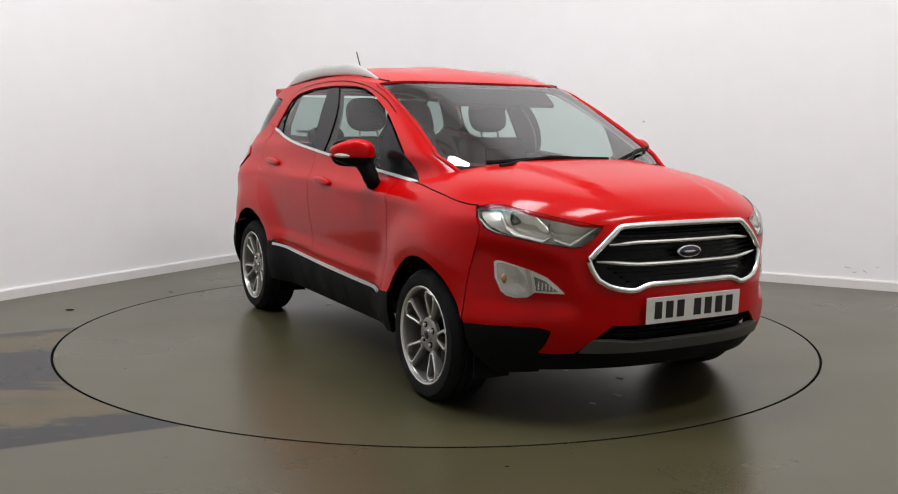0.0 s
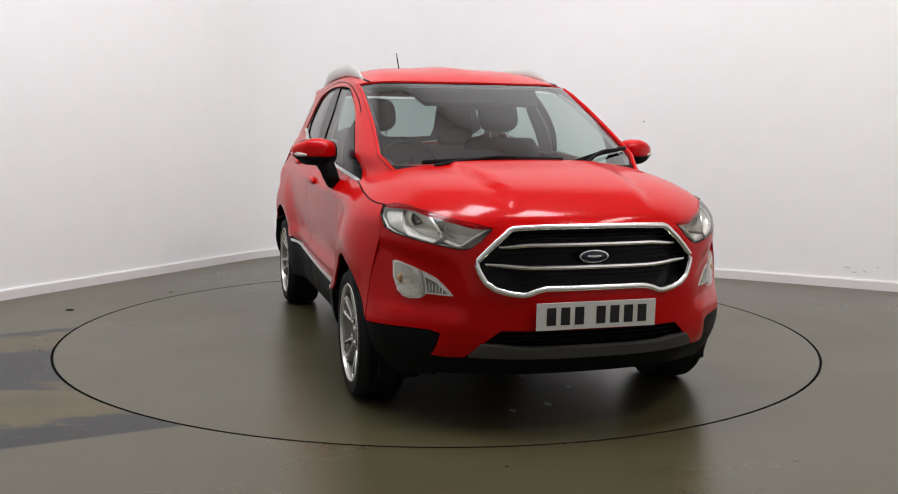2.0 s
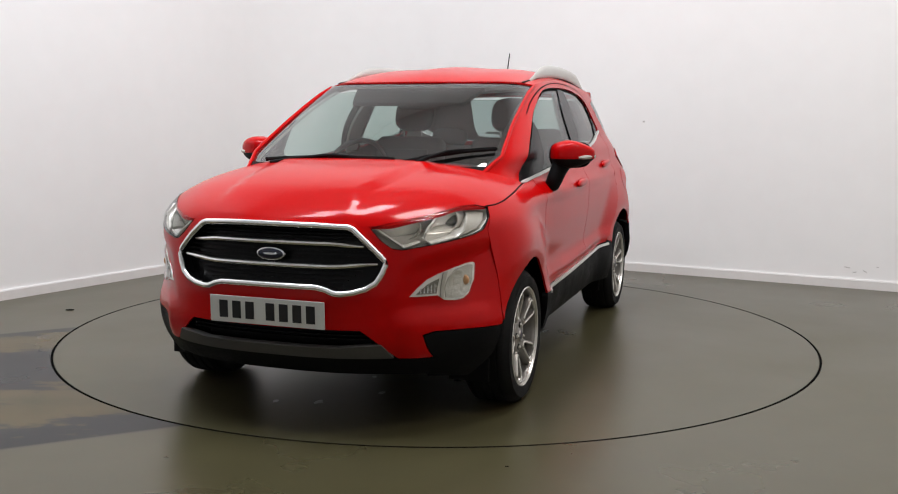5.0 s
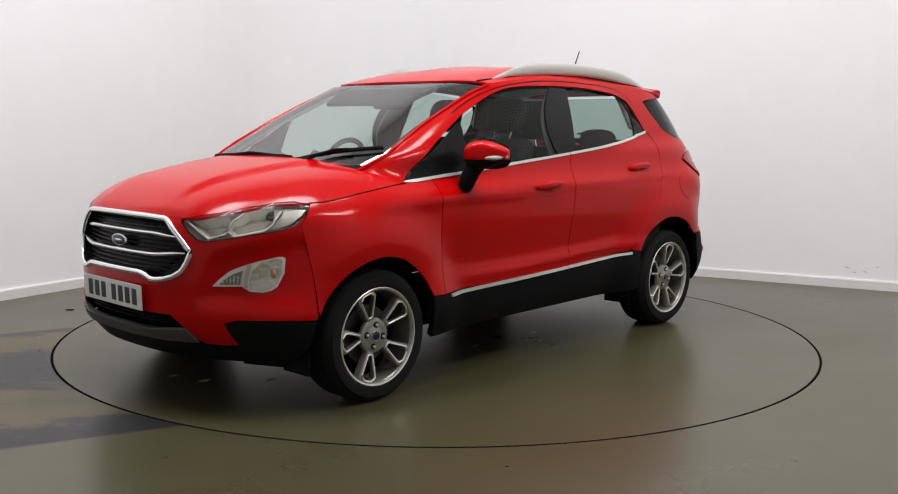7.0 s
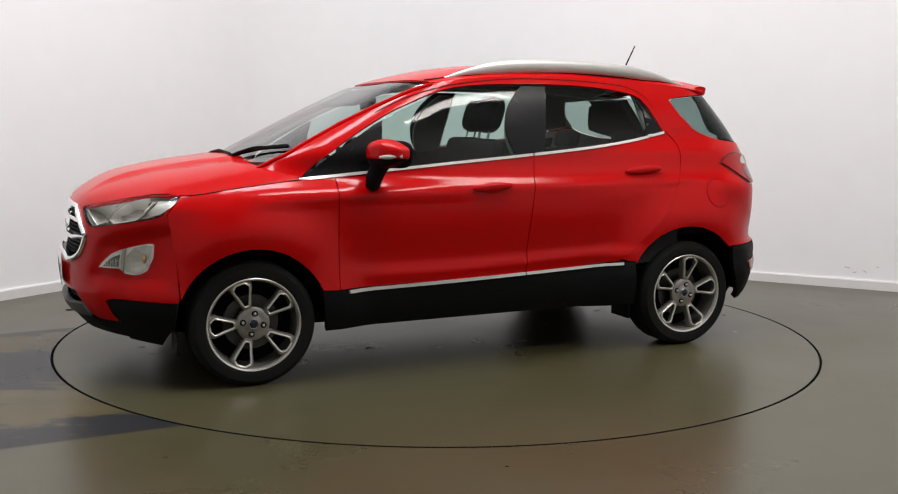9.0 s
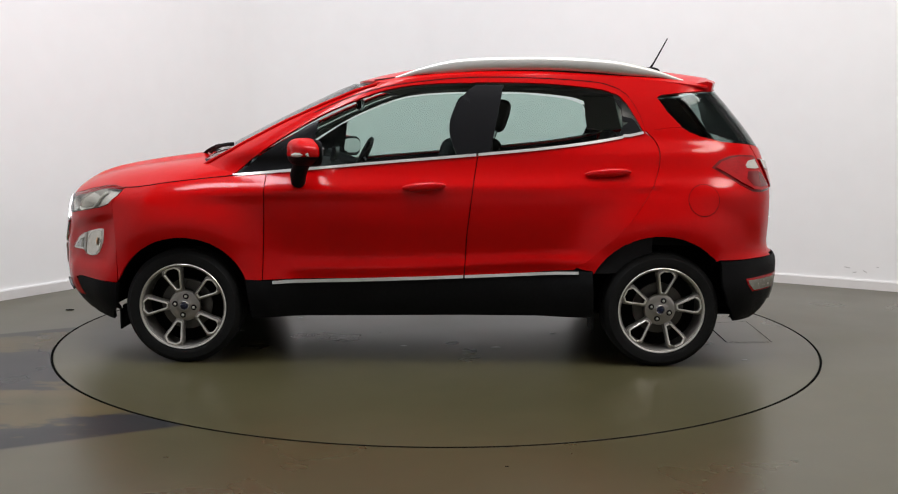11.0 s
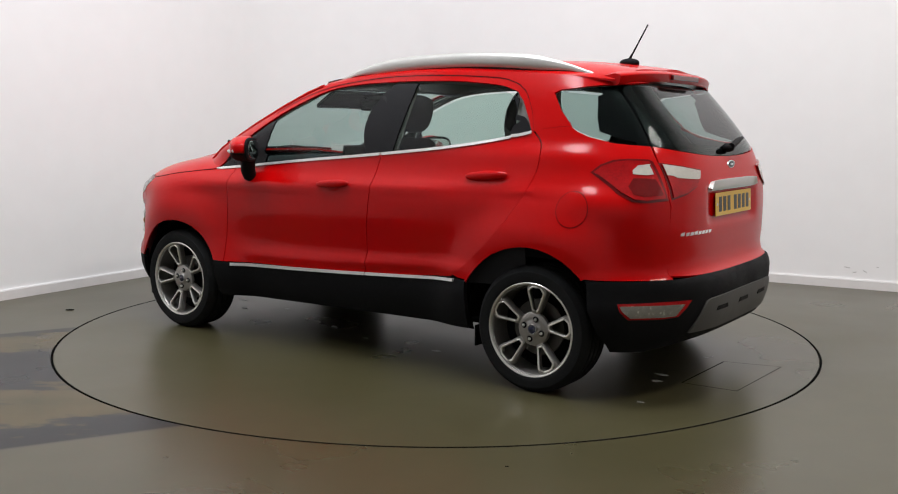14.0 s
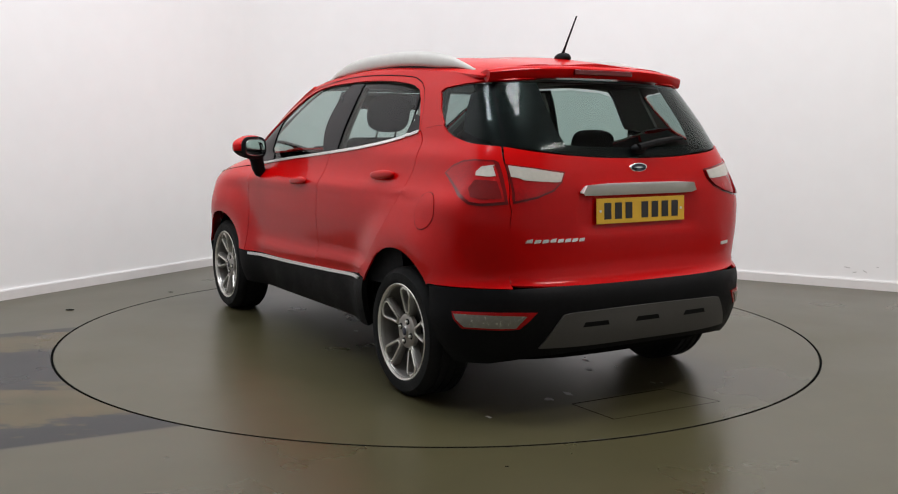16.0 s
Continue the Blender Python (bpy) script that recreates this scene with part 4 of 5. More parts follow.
    fog = front([(0.757, 0.690), (0.750, 0.696), (0.735, 0.694), (0.693, 0.678), (0.650, 0.659), (0.614, 0.638), (0.585, 0.607), (0.558, 0.573), (0.600, 0.572), (0.648, 0.573), (0.668, 0.551), (0.705, 0.545), (0.728, 0.552), (0.744, 0.570), (0.757, 0.625)])
    fl = new("fog_lamp")
    fl.parent = car
    tagged(fl, "clear angular front fog and indicator lamp")
    lamp_piece("reflector", nose_surface, fog, LAMP_SILVER, fl, sg, lift=0.002, thick=0.003, cells=(0.012, 0.012))
    cell = front([(0.750, 0.685), (0.735, 0.688), (0.700, 0.674), (0.678, 0.640), (0.668, 0.600), (0.672, 0.560), (0.705, 0.552), (0.726, 0.560), (0.742, 0.580), (0.750, 0.625)])
    lamp_piece("indicator_reflector", nose_surface, cell, FLUTED, fl, sg, "faceted indicator reflector", lift=0.005, thick=0.003, cells=(0.012, 0.012))
    cell = front([(0.652, 0.640), (0.618, 0.622), (0.590, 0.592), (0.578, 0.580), (0.644, 0.580)])
    lamp_piece("fog_reflector", nose_surface, cell, LAMP_DIM, fl, sg, "darker fog lamp reflector", lift=0.005, thick=0.003, cells=(0.012, 0.012))
    for k in range(5):
        y = 0.594 + 0.011 * k
        rib = [nose_surface(s_of_y(y, z, low), z) for z in (0.584, 0.596, 0.604 + 0.004 * k)]
        part("lens_rib", tube([Vector((p.x + 0.005, (p.y + 0.004) * sg, p.z)) for p in rib], 0.0032, 6), CHROME, fl)
    lamp_piece("lens", nose_surface, fog, LENS, fl, sg, "clear ribbed lens", lift=0.011, thick=0.009)
    split = front([(0.676, 0.668), (0.663, 0.662), (0.655, 0.600), (0.655, 0.568), (0.664, 0.560), (0.664, 0.600)])
    lamp_piece("divider", nose_surface, split, LAMP_CLEAR, fl, sg, lift=0.008, thick=0.006)
    p = nose_surface(s_of_y(0.728, 0.625, low), 0.625)
    part("indicator_bulb", lathe([(0, 0.009), (0.014, 0.008), (0.021, 0.003), (0.022, 0)], 16, m=Matrix.Translation((p.x, p.y * sg, p.z)) @ turn), AMBER, fl, "amber bulb")

    # rear lamps: one piece on the quarter, one on the tailgate
    tl = new("tail_lamp")
    tl.parent = car
    tagged(tl, "red tail lamp with a clear indicator window")
    outer = side([(-1.505, 1.046), (-1.545, 1.082), (-1.60, 1.104), (-1.66, 1.111), (-1.74, 1.108)]) + back([(0.661, 1.099), (0.663, 1.0), (0.665, 0.928)]) + side([(-1.77, 0.919), (-1.72, 0.924), (-1.65, 0.958), (-1.58, 1.003)])
    lamp_piece("lamp_seat", low, outer, LAMP_DARKRED, tl, sg, lift=0.002, thick=0.004)
    inner = side([(-1.525, 1.046), (-1.556, 1.074), (-1.61, 1.095), (-1.66, 1.101), (-1.74, 1.099)]) + back([(0.674, 1.090), (0.676, 1.0), (0.678, 0.938)]) + side([(-1.77, 0.929), (-1.725, 0.934), (-1.66, 0.966), (-1.595, 1.008)])
    lamp_piece("red_lens", low, inner, LAMP_RED, tl, sg, "red plastic lens", lift=0.009, thick=0.008)
    window = side([(-1.705, 1.078), (-1.75, 1.086)]) + back([(0.680, 1.080), (0.682, 1.040)]) + side([(-1.75, 1.036), (-1.695, 1.040), (-1.69, 1.056)])
    lamp_piece("clear_window", low, window, LAMP_CLEAR, tl, sg, "clear indicator window", lift=0.0115, thick=0.003)
    glow = side([(-1.70, 1.022), (-1.75, 1.022)]) + back([(0.684, 1.018), (0.686, 0.950)]) + side([(-1.76, 0.944), (-1.72, 0.952), (-1.69, 0.985)])
    lamp_piece("lamp_chamber", low, glow, LAMP_DARKRED, tl, sg, "dark red lamp chamber", lift=0.0105, thick=0.002)
    gate = back([(0.645, 1.094), (0.54, 1.080), (0.406, 1.061), (0.424, 1.020), (0.470, 0.980), (0.55, 0.951), (0.648, 0.930)])
    lamp_piece("gate_lamp_seat", rear_surface, gate, LAMP_DARKRED, tl, sg, lift=0.002, thick=0.004)
    gate = back([(0.638, 1.087), (0.54, 1.073), (0.416, 1.055), (0.432, 1.021), (0.475, 0.986), (0.55, 0.959), (0.640, 0.939)])
    lamp_piece("gate_red_lens", rear_surface, gate, LAMP_RED, tl, sg, "red plastic lens", lift=0.009, thick=0.008)
    gate = back([(0.636, 1.085), (0.54, 1.071), (0.420, 1.053), (0.436, 1.019), (0.46, 1.016), (0.590, 1.024), (0.61, 1.034), (0.636, 1.038)])
    lamp_piece("gate_clear_window", rear_surface, gate, LAMP_CLEAR, tl, sg, "pale reversing lamp window", lift=0.0115, thick=0.003)

    rf = new("rear_reflector")
    rf.parent = car
    tagged(rf, "red and clear rear bumper reflector")
    whole = side([(-1.690, 0.472), (-1.80, 0.477)]) + back([(0.66, 0.480), (0.572, 0.480), (0.60, 0.445), (0.635, 0.408), (0.70, 0.402)]) + side([(-1.73, 0.402), (-1.70, 0.44)])
    lamp_piece("red_lens", low, whole, LAMP_RED, rf, sg, lift=0.004, thick=0.008)
    clear = side([(-1.700, 0.462), (-1.80, 0.464)]) + back([(0.66, 0.465), (0.612, 0.464), (0.648, 0.414), (0.70, 0.410)]) + side([(-1.738, 0.410), (-1.71, 0.44)])
    lamp_piece("clear_lens", low, clear, LAMP_DIM, rf, sg, lift=0.007, thick=0.003)

# ---- sills, strips, rear bumper ----
sill = [(0.918, 0.446), (0.83, 0.442), (0.3, 0.451), (-0.22, 0.467), (-0.5, 0.481), (-0.80, 0.508), (-0.884, 0.503), (-0.892, 0.40), (-0.898, 0.262), (-0.4, 0.258), (0.3, 0.248), (0.895, 0.240), (0.905, 0.33)]
pair("sill_trim", low, side(sill), PLASTIC, "black textured sill trim", thick=0.03)


def sill_z(x):
    return 0.433 + (0.781 - x) / 1.595 * 0.062 - 0.006 * math.sin(math.pi * (0.781 - x) / 1.595)


for x0, x1 in ((0.781, -0.214), (-0.222, -0.815)):
    xs = [x0 + (x1 - x0) * i / 10 for i in range(11)]
    pair("sill_chrome_strip", low, side([(x, sill_z(x) + 0.008) for x in xs] + [(x, sill_z(x) - 0.008) for x in xs[::-1]]), SATIN, "bright chrome strip along the sill", lift=0.010, thick=0.012)
for x0, x1 in ((1.0, -0.276), (-0.288, -1.157)):
    xs = [x0 + (x1 - x0) * i / 24 for i in range(25)]
    pair("waist_chrome_strip", up, side([(x, belt(x) + 0.004 + (0.0 if x < 0.98 else -0.002)) for x in xs] + [(x, belt(x) - 0.010 + (0.0 if x < 0.98 else 0.008)) for x in xs[::-1]], up), SATIN, "bright chrome strip under the side windows", lift=0.006, thick=0.012)

rb = side([(-1.548, 0.566), (-1.562, 0.43), (-1.60, 0.33), (-1.64, 0.240)]) + back([(0.70, 0.240), (0.55, 0.275), (0.3, 0.290), (0, 0.290)])
rb_top = back([(0, 0.582), (0.4, 0.584), (0.655, 0.576)])


def across(poly):
    """A half outline from the tail's middle to its middle, closed with its mirror image."""
    return poly + [(6 - s, z) for s, z in poly[::-1] if s < 3 - 1e-6]


bumper_r = [(3.0, 0.290)] + rb[:-1][::-1] + rb_top[::-1][:-1] + [(3.0, 0.582)]
single("rear_bumper", low, across(bumper_r), PLASTIC, "black textured rear bumper", thick=0.03)
single("rear_skid_plate", low, across([(3.0, 0.318)] + back([(0.3, 0.318), (0.545, 0.322), (0.50, 0.40), (0.455, 0.464), (0.42, 0.470), (0.2, 0.474)]) + [(3.0, 0.475)]), SKID, "grey rear skid plate", lift=0.009, thick=0.02)
for y in (-0.29, 0.0, 0.29):
    slot = back([(y + 0.07, 0.405), (y - 0.07, 0.405), (y - 0.06, 0.425), (y + 0.06, 0.425)])
    single("skid_slot", low, slot, PLASTIC, lift=0.0105, thick=0.004)
single("tailgate_strip", rear_surface, across([(3.0, 0.968)] + back([(0.2, 0.968), (0.335, 0.968), (0.338, 0.975), (0.312, 1.000), (0.2, 1.006)]) + [(3.0, 1.007)]), SATIN, "bright silver strip above the number plate", lift=0.022, thick=0.024)
badge(Vector((-1.884, 0, 1.075)), 0.050, TO_BACK)
number_plate("rear_number_plate", Vector((-1.905, -0.01, 0.888)), TO_BACK @ Matrix.Rotation(radians(3), 4, "X"), PLATE_YELLOW, "yellow rear number plate with black bars")
for k in range(8):
    y = 0.60 - k * 0.036
    single("model_badge", rear_surface, back([(y, 0.764 + 0.003 * (k in (0, 3))), (y - 0.029, 0.766), (y - 0.033, 0.780 + 0.004 * (k in (0, 3))), (y - 0.006, 0.779)]), CHROME, "small chrome bar badge", lift=0.004, thick=0.004)
single("trim_badge", rear_surface, back([(-0.54, 0.700), (-0.60, 0.702), (-0.60, 0.716), (-0.54, 0.714)]), SATIN, "small silver bar badge", lift=0.004, thick=0.004)
cap = [(-1.454 + 0.078 * math.cos(a), 0.879 + 0.080 * math.sin(a)) for a in (2 * math.pi * i / 32 for i in range(32))]
ringp = [(-1.454 + 0.081 * math.cos(a), 0.879 + 0.083 * math.sin(a)) for a in (2 * math.pi * i / 32 for i in range(32))]
lamp_piece("fuel_flap_gap", low, side(ringp), DARK, car, 1, lift=0.0006, thick=0)
lamp_piece("fuel_flap", low, side(cap), RED, car, 1, "round red fuel filler flap", lift=0.0018, thick=0.002)

# roof spoiler over the rear window
b = bmesh.new()
rows = []
for j in range(41):
    k = -1 + j / 20
    a = abs(k)
    y = k * 0.572
    x1 = -1.632 + 0.085 * a ** 3
    zt = 1.521 - 0.026 * a ** 3
    rows.append([b.verts.new(p) for p in ((-1.50 + 0.06 * a ** 3, y * 0.985, roof_point(0.955, k * 0.97).z - 0.003), (x1 + 0.03, y, zt + 0.004), (x1 + 0.006, y, zt - 0.003), (x1, y, zt - 0.010), (x1 + 0.006, y, zt - 0.040), (x1 + 0.016, y, zt - 0.050), (x1 + 0.08, y * 0.99, zt - 0.055))])
for p, q in zip(rows, rows[1:]):
    for i in range(6):
        b.faces.new((p[i], q[i], q[i + 1], p[i + 1]))
b.faces.new(rows[0]), b.faces.new(rows[-1][::-1])
part("roof_spoiler", b, RED, car)
part("brake_light", box_bm((-1.640, -0.17, 1.484), (-1.60, 0.17, 1.508), 0.004), LAMP_DARKRED, car, "dark red high brake light", False)


# ---- the car: underside and wheel wells ----
b = bmesh.new()
rows = []
S = [i * 0.06 for i in range(0, 51)]
Z = [0.24, 0.34, 0.44, 0.54, 0.64, 0.74, 0.83, 0.90]
for sg in (1, -1):
    rows = []
    for s in S:
        row = []
        for z in Z:
            p = low(min(s, 3.0), z)
            c = Vector((p.x - 0.07 * step(1.2, 1.9, p.x) + 0.05 * step(-1.4, -1.8, p.x), sg * max(0, abs(p.y) - 0.07), z))
            row.append(b.verts.new(c))
        rows.append(row)
    for p, q in zip(rows, rows[1:]):
        for i in range(len(Z) - 1):
            c = (p[i].co + q[i + 1].co) / 2
            if min(math.hypot(c.x - h, c.z - HUB_Z) for h in (HUB_X, -HUB_X)) < 0.40:
                continue
            if c.x > 1.45 and c.z > 0.6:
                continue
            b.faces.new((p[i], q[i], q[i + 1], p[i + 1]))
bmesh.ops.remove_doubles(b, verts=b.verts[:], dist=1e-4)
part("inner_body", b, DARK, car, "dark inner body shell", None)
part("floor_pan", box_bm((-1.72, -0.60, 0.235), (1.66, 0.60, 0.26), 0.01), DARK, car, "dark underside", False)
part("engine_bay", box_bm((0.95, -0.45, 0.26), (1.74, 0.45, 0.80), 0.05), DARK, car, "dark engine bay behind the grille", False)
part("boot_tub", box_bm((-1.80, -0.58, 0.26), (-1.0, 0.58, 0.62), 0.03), DARK, car, "dark boot floor", False)
for hx in (HUB_X, -HUB_X):
    for sg in (1, -1):
        R = 0.366 if hx > 0 else 0.385
        prof = [(R, 0.0), (R, 0.30), (0.05, 0.30)]
        m = Matrix.Translation((hx, 0.800 * sg, HUB_Z)) @ Matrix.Diagonal((1, -sg, 1, 1))
        part("wheel_arch_liner", lathe(prof, 24, m=m, arc=180), DARK, car, "black wheel arch liner")
for x in (1.60, -0.905):
    for sg in (1, -1):
        part("air_deflector", box_bm((x - 0.006, 0.70 * sg - 0.09, 0.165), (x + 0.006, 0.70 * sg + 0.09, 0.27), 0.003), PLASTIC, car, smooth=False)
part("exhaust_box", box_bm((-1.62, -0.42, 0.20), (-1.35, 0.10, 0.30), 0.04, 3), STEEL, car, "steel exhaust box")
part("rear_axle_beam", tube([(-1.25, -0.62, 0.30), (-1.20, 0, 0.26), (-1.25, 0.62, 0.30)], 0.035, 10), DARK, car)

# ---- wheels ----
TYRE_R, RIM_R = 0.303, 0.226


def build_wheel():
    w = new("wheel")
    tagged(w, "ten-opening silver alloy wheel with a low black tyre")
    prof = [(RIM_R - 0.006, 0.000), (RIM_R + 0.004, 0.006), (RIM_R + 0.020, 0.0095), (RIM_R + 0.050, 0.008), (TYRE_R - 0.022, 0.000), (TYRE_R - 0.008, -0.012), (TYRE_R - 0.001, -0.024)]
    for k in range(4):
        d = -0.040 - k * 0.042
        prof += [(TYRE_R, d), (TYRE_R - 0.007, d - 0.001), (TYRE_R - 0.007, d - 0.008), (TYRE_R, d - 0.009)]
    prof += [(TYRE_R - 0.002, -0.185), (TYRE_R - 0.02, -0.203), (RIM_R + 0.01, -0.205), (RIM_R - 0.01, -0.195)]
    tyre = part("tyre", lathe(prof, 64), RUBBER, w, "black low-profile tyre")
    rim = part("rim", lathe([(RIM_R - 0.002, 0.006), (RIM_R + 0.003, 0.003), (RIM_R + 0.002, -0.004), (RIM_R - 0.010, -0.010), (RIM_R - 0.020, -0.05), (RIM_R - 0.026, -0.17), (RIM_R - 0.006, -0.195)], 64), ALLOY, w, "silver alloy rim")
    part("rim_lip", lathe([(RIM_R - 0.009, -0.004), (RIM_R - 0.007, 0.005), (RIM_R - 0.002, 0.0075), (RIM_R + 0.003, 0.003)], 64), BRIGHT, rim, "bright machined lip")
    part("brake_disc", lathe([(0.05, -0.085), (0.135, -0.085), (0.135, -0.105), (0.05, -0.105)], 40), STEEL, w, "dull steel brake disc")
    part("drum_plate", lathe([(0.0, -0.12), (0.205, -0.12), (0.205, -0.13), (0.0, -0.13)], 40), DARK, w)

    # the spoked face: a dished plate with ten openings, built as spokes between them
    def dish(r):
        return -0.006 - 0.020 * (1 - step(0.07, 0.20, r))

    loop = [(0.090, 0.009), (0.097, 0.015), (0.130, 0.025), (0.168, 0.037), (0.184, 0.041), (0.192, 0.037), (0.207, 0.021), (0.208, 0.0)]
    loop += [(r, -t) for r, t in loop[-2::-1]]
    wide = [(0.068, 0.014), (0.078, 0.022), (0.128, 0.036), (0.166, 0.050), (0.186, 0.057), (0.200, 0.056), (0.2165, 0.042), (0.2165, 0.0)]
    wide += [(r, -t) for r, t in wide[-2::-1]]
    b = bmesh.new()
    for k in range(5):
        a = radians(72 * k + 72)

        def at(r, t, dz):
            return b.verts.new((r * math.cos(a) - t * math.sin(a), dish(r) + dz, r * math.sin(a) + t * math.cos(a)))

        n = len(loop)
        rows = [[at(*loop[i], -0.030), at(*loop[i], -0.005), at(loop[i][0] * 0.8 + wide[i][0] * 0.2, loop[i][1] * 0.8 + wide[i][1] * 0.2, 0.0), at(loop[i][0] * 0.3 + wide[i][0] * 0.7, loop[i][1] * 0.3 + wide[i][1] * 0.7, -0.001), at(*wide[i], -0.010), at(*wide[i], -0.036)] for i in range(n)]
        for i in range(n):
            p, q = rows[i], rows[(i + 1) % n]
            for c in range(5):
                b.faces.new((p[c], q[c], q[c + 1], p[c + 1]))
    part("spokes_face", b, ALLOY, rim, "silver spokes")
    part("face_ring", lathe([(0.2095, -0.026), (0.2095, -0.010), (0.213, -0.005), (0.2175, -0.004), (0.2175, -0.022)], 64), ALLOY, rim)
    part("hub_face", lathe([(0.0, -0.020), (0.030, -0.020), (0.036, -0.024), (0.052, -0.026), (0.070, -0.024), (0.080, -0.030), (0.084, -0.045)], 40), ALLOY, rim, "silver hub")
    # five openings carry a bright machined edge
    for k in range(5):
        a = radians(72 * k + 72)
        pts = [Vector((r * math.cos(a) - t * math.sin(a), dish(r) + 0.001, r * math.sin(a) + t * math.cos(a))) for r, t in loop]
        part("machined_loop", tube(pts, 0.0050, 6, True), BRIGHT, rim, "bright machined edge of an opening")
    for k in range(4):
        a = radians(90 * k + 10)
        m = Matrix.Translation((0.050 * math.cos(a), -0.024, 0.050 * math.sin(a)))
        # no hollow here: a black disc stands for the recess's shade
        part("nut_shade", lathe([(0.0, 0.0015), (0.0135, 0.0015), (0.0155, -0.001)], 24, m=m), GLOSSBLACK, rim, "black disc for the shade in the recess round a nut", False)
        part("wheel_nut", lathe([(0, 0.012), (0.005, 0.0115), (0.0075, 0.007), (0.008, 0.0)], 6, m=m), BRIGHT, rim, "chrome wheel nut", False)
    part("cap_ring", lathe([(0.020, -0.015), (0.023, -0.0135), (0.027, -0.017), (0.028, -0.022)], 32), ALLOY, rim, "silver ring round the cap")
    part("centre_cap", lathe([(0, -0.0125), (0.014, -0.013), (0.021, -0.0155)], 32), BLUE, rim, "dark blue centre cap")
    return w


wheel = build_wheel()
turns = {(1, 1): 0, (-1, 1): -98, (1, -1): 40, (-1, -1): 20}
first = True
for hx in (1, -1):
    for sg in (1, -1):
        m = pose(hx * HUB_X, 0.850 * sg, 0.300, 0, 0, 0 if sg > 0 else 180) @ pose(0, 0, 0, 0, turns[hx, sg], 0)
        if first:
            wheel.parent = car
            wheel.matrix_local = m
            first = False
        else:
            c = copy_thing(wheel, m)
            c.parent = car

# ---- outside fittings ----
def blob(size, m, power=2.6, bm=None, n=20, flat_bottom=None):
    """A rounded box: a superellipsoid of the half sizes given."""
    b = bmesh.new()
    bmesh.ops.create_uvsphere(b, u_segments=n * 2, v_segments=n, radius=1)
    for v in b.verts:
        k = sum(abs(c) ** power for c in v.co) ** (-1 / power)
        v.co = Vector([c * k * s for c, s in zip(v.co, size)])
        if flat_bottom is not None and v.co.z < flat_bottom:
            v.co.z = flat_bottom
    bmesh.ops.transform(b, matrix=m, verts=b.verts[:])
    return join(bm, b)


